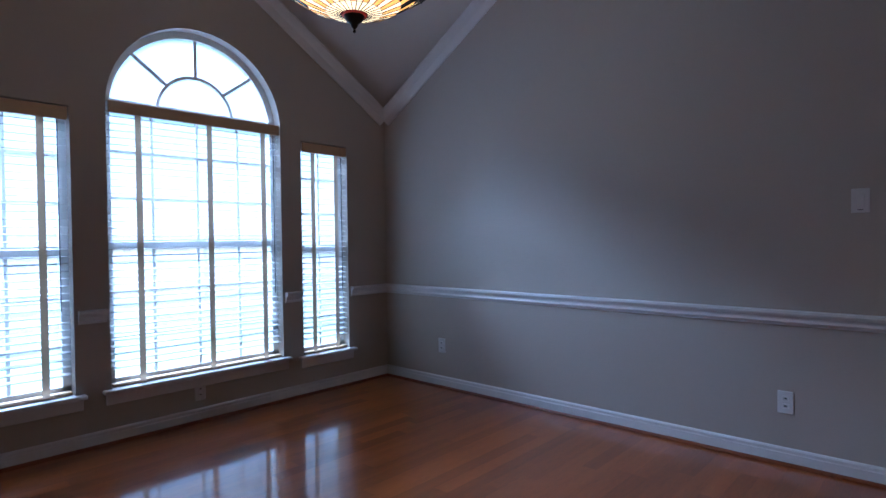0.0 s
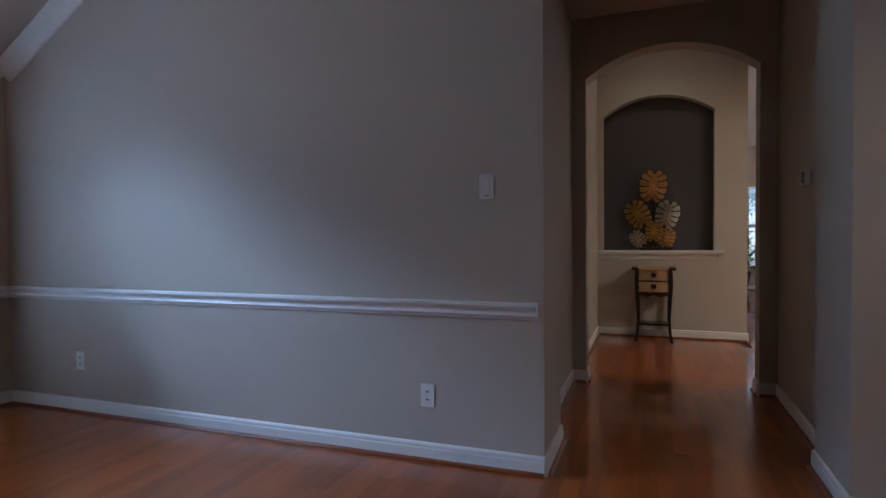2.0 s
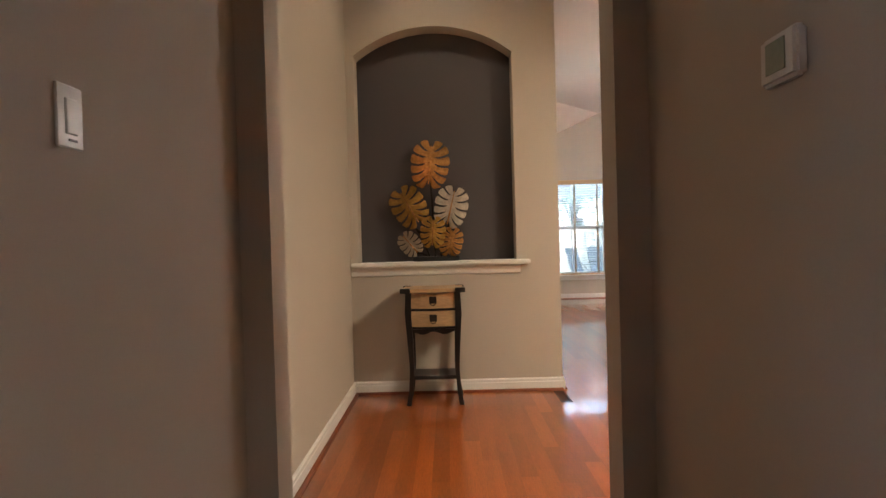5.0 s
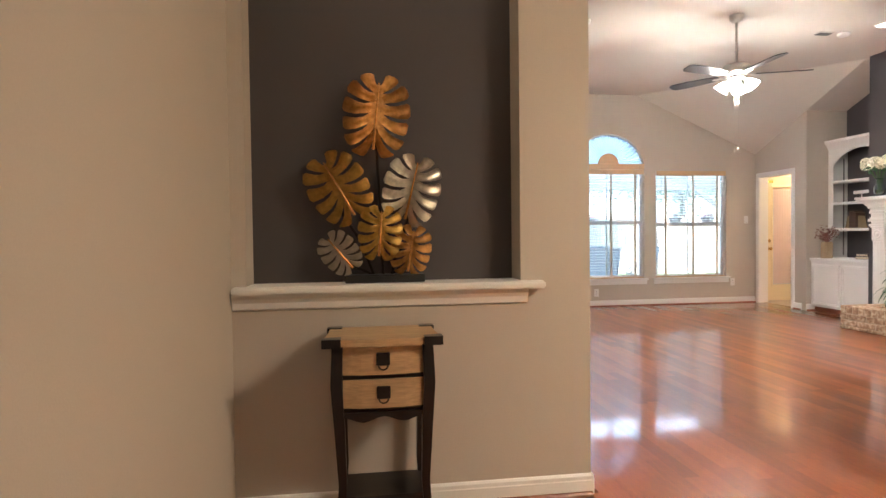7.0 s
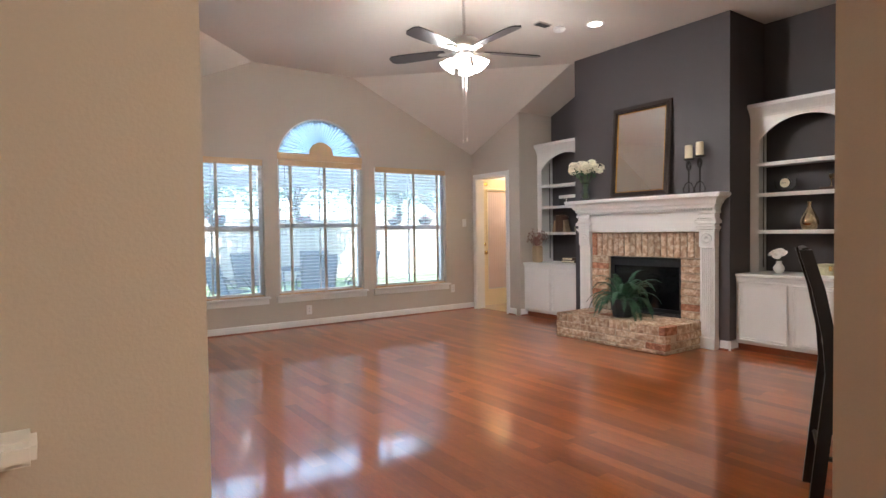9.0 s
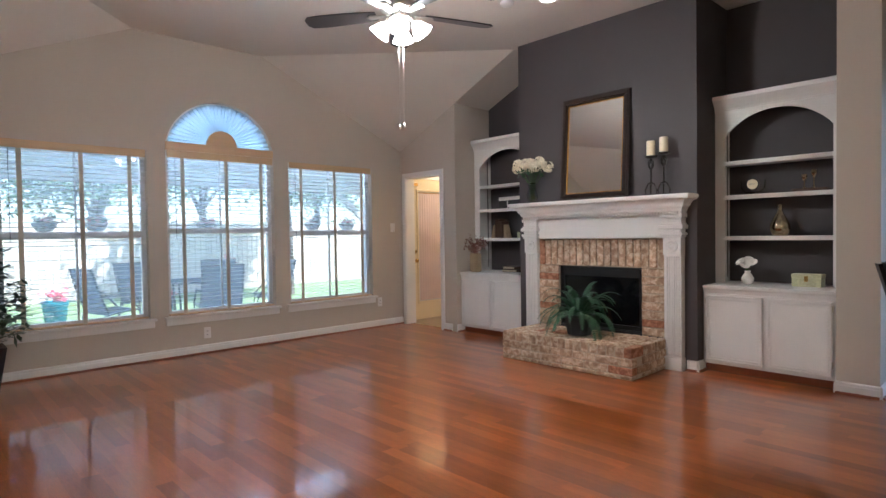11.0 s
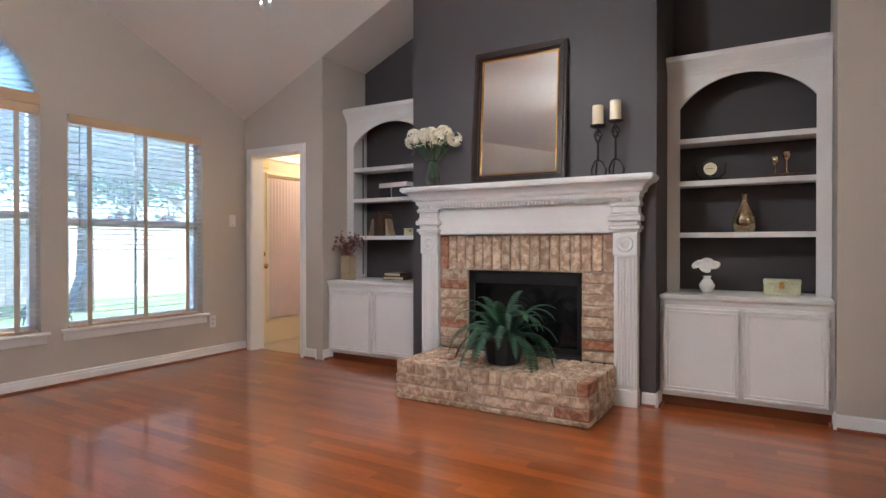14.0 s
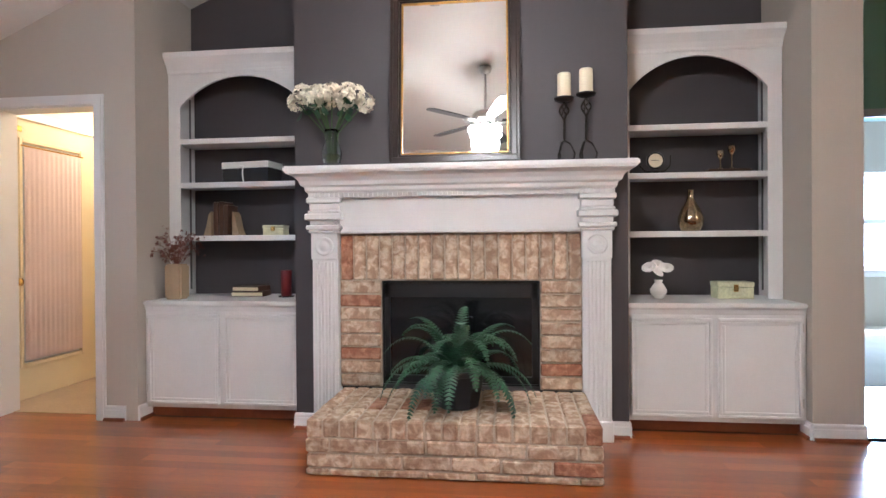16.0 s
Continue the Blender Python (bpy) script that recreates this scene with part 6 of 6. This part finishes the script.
# ---- floor planks ----
def planks():
    rnd = random.Random(11)
    floor = bpy.data.objects["floor"]
    W = 0.083
    areas = [(-2.90, 0.83, -1.6, 4.43), (0.83, 2.10, -1.6, 4.93), (2.10, 5.0, -1.6, 4.42), (0.70, 2.17, 4.93, 8.45), (2.25, 7.70, 8.12, 14.57), (2.17, 3.69, 6.42, 8.12), (7.62, 8.95, 6.8, 9.16)]
    shared = {}
    count = 0
    verts, faces = [], []
    x = -2.90
    while x < 8.95:
        xa, xb = x, x + W
        for ax0, ax1, y0, y1 in areas:
            a, b = max(xa, ax0), min(xb, ax1)
            if b - a < 0.004:
                continue
            y = y0
            first = True
            while y < y1 - 0.001:
                L = rnd.choice((0.45, 0.6, 0.75, 0.9, 1.05, 1.2))
                if first:
                    L *= rnd.uniform(0.3, 1.0)
                first = False
                e = min(y + L, y1)
                if e - y < 0.02:
                    break
                near = 3.0 < (a + b) / 2 < 6.9 and 9.3 < (y + e) / 2 < 13.0
                t = 0.0
                full = b - a > W - 0.001 and abs(e - y - L) < 1e-6 and L in (0.45, 0.6, 0.75, 0.9, 1.05, 1.2)
                if near and full and count < 300:
                    if L not in shared:
                        shared[L] = part("plank", box(-W / 2, W / 2, -L / 2, L / 2, -0.012, 0), FLOOR, floor)
                        shared[L].matrix_basis = pose((a + b) / 2, y + L / 2, t)
                    else:
                        again(shared[L], pose((a + b) / 2, y + L / 2, t), floor)
                    count += 1
                else:
                    n = len(verts)
                    q = 0.0
                    verts += [(a, y + q, -0.012), (b, y + q, -0.012), (b, e - q, -0.012), (a, e - q, -0.012), (a, y + q, t), (b, y + q, t), (b, e - q, t), (a, e - q, t)]
                    faces += [(n + 4, n + 5, n + 6, n + 7), (n, n + 1, n + 5, n + 4), (n + 1, n + 2, n + 6, n + 5), (n + 2, n + 3, n + 7, n + 6), (n + 3, n, n + 4, n + 7)]
                y = e
        x += W
    me = bpy.data.meshes.new("planks")
    me.from_pydata(verts, [], faces)
    me.materials.append(FLOOR)
    o = new("planks", me)
    o.parent = floor
    tagged(o, "glossy cherry wood planks", kind="stuff")


planks()
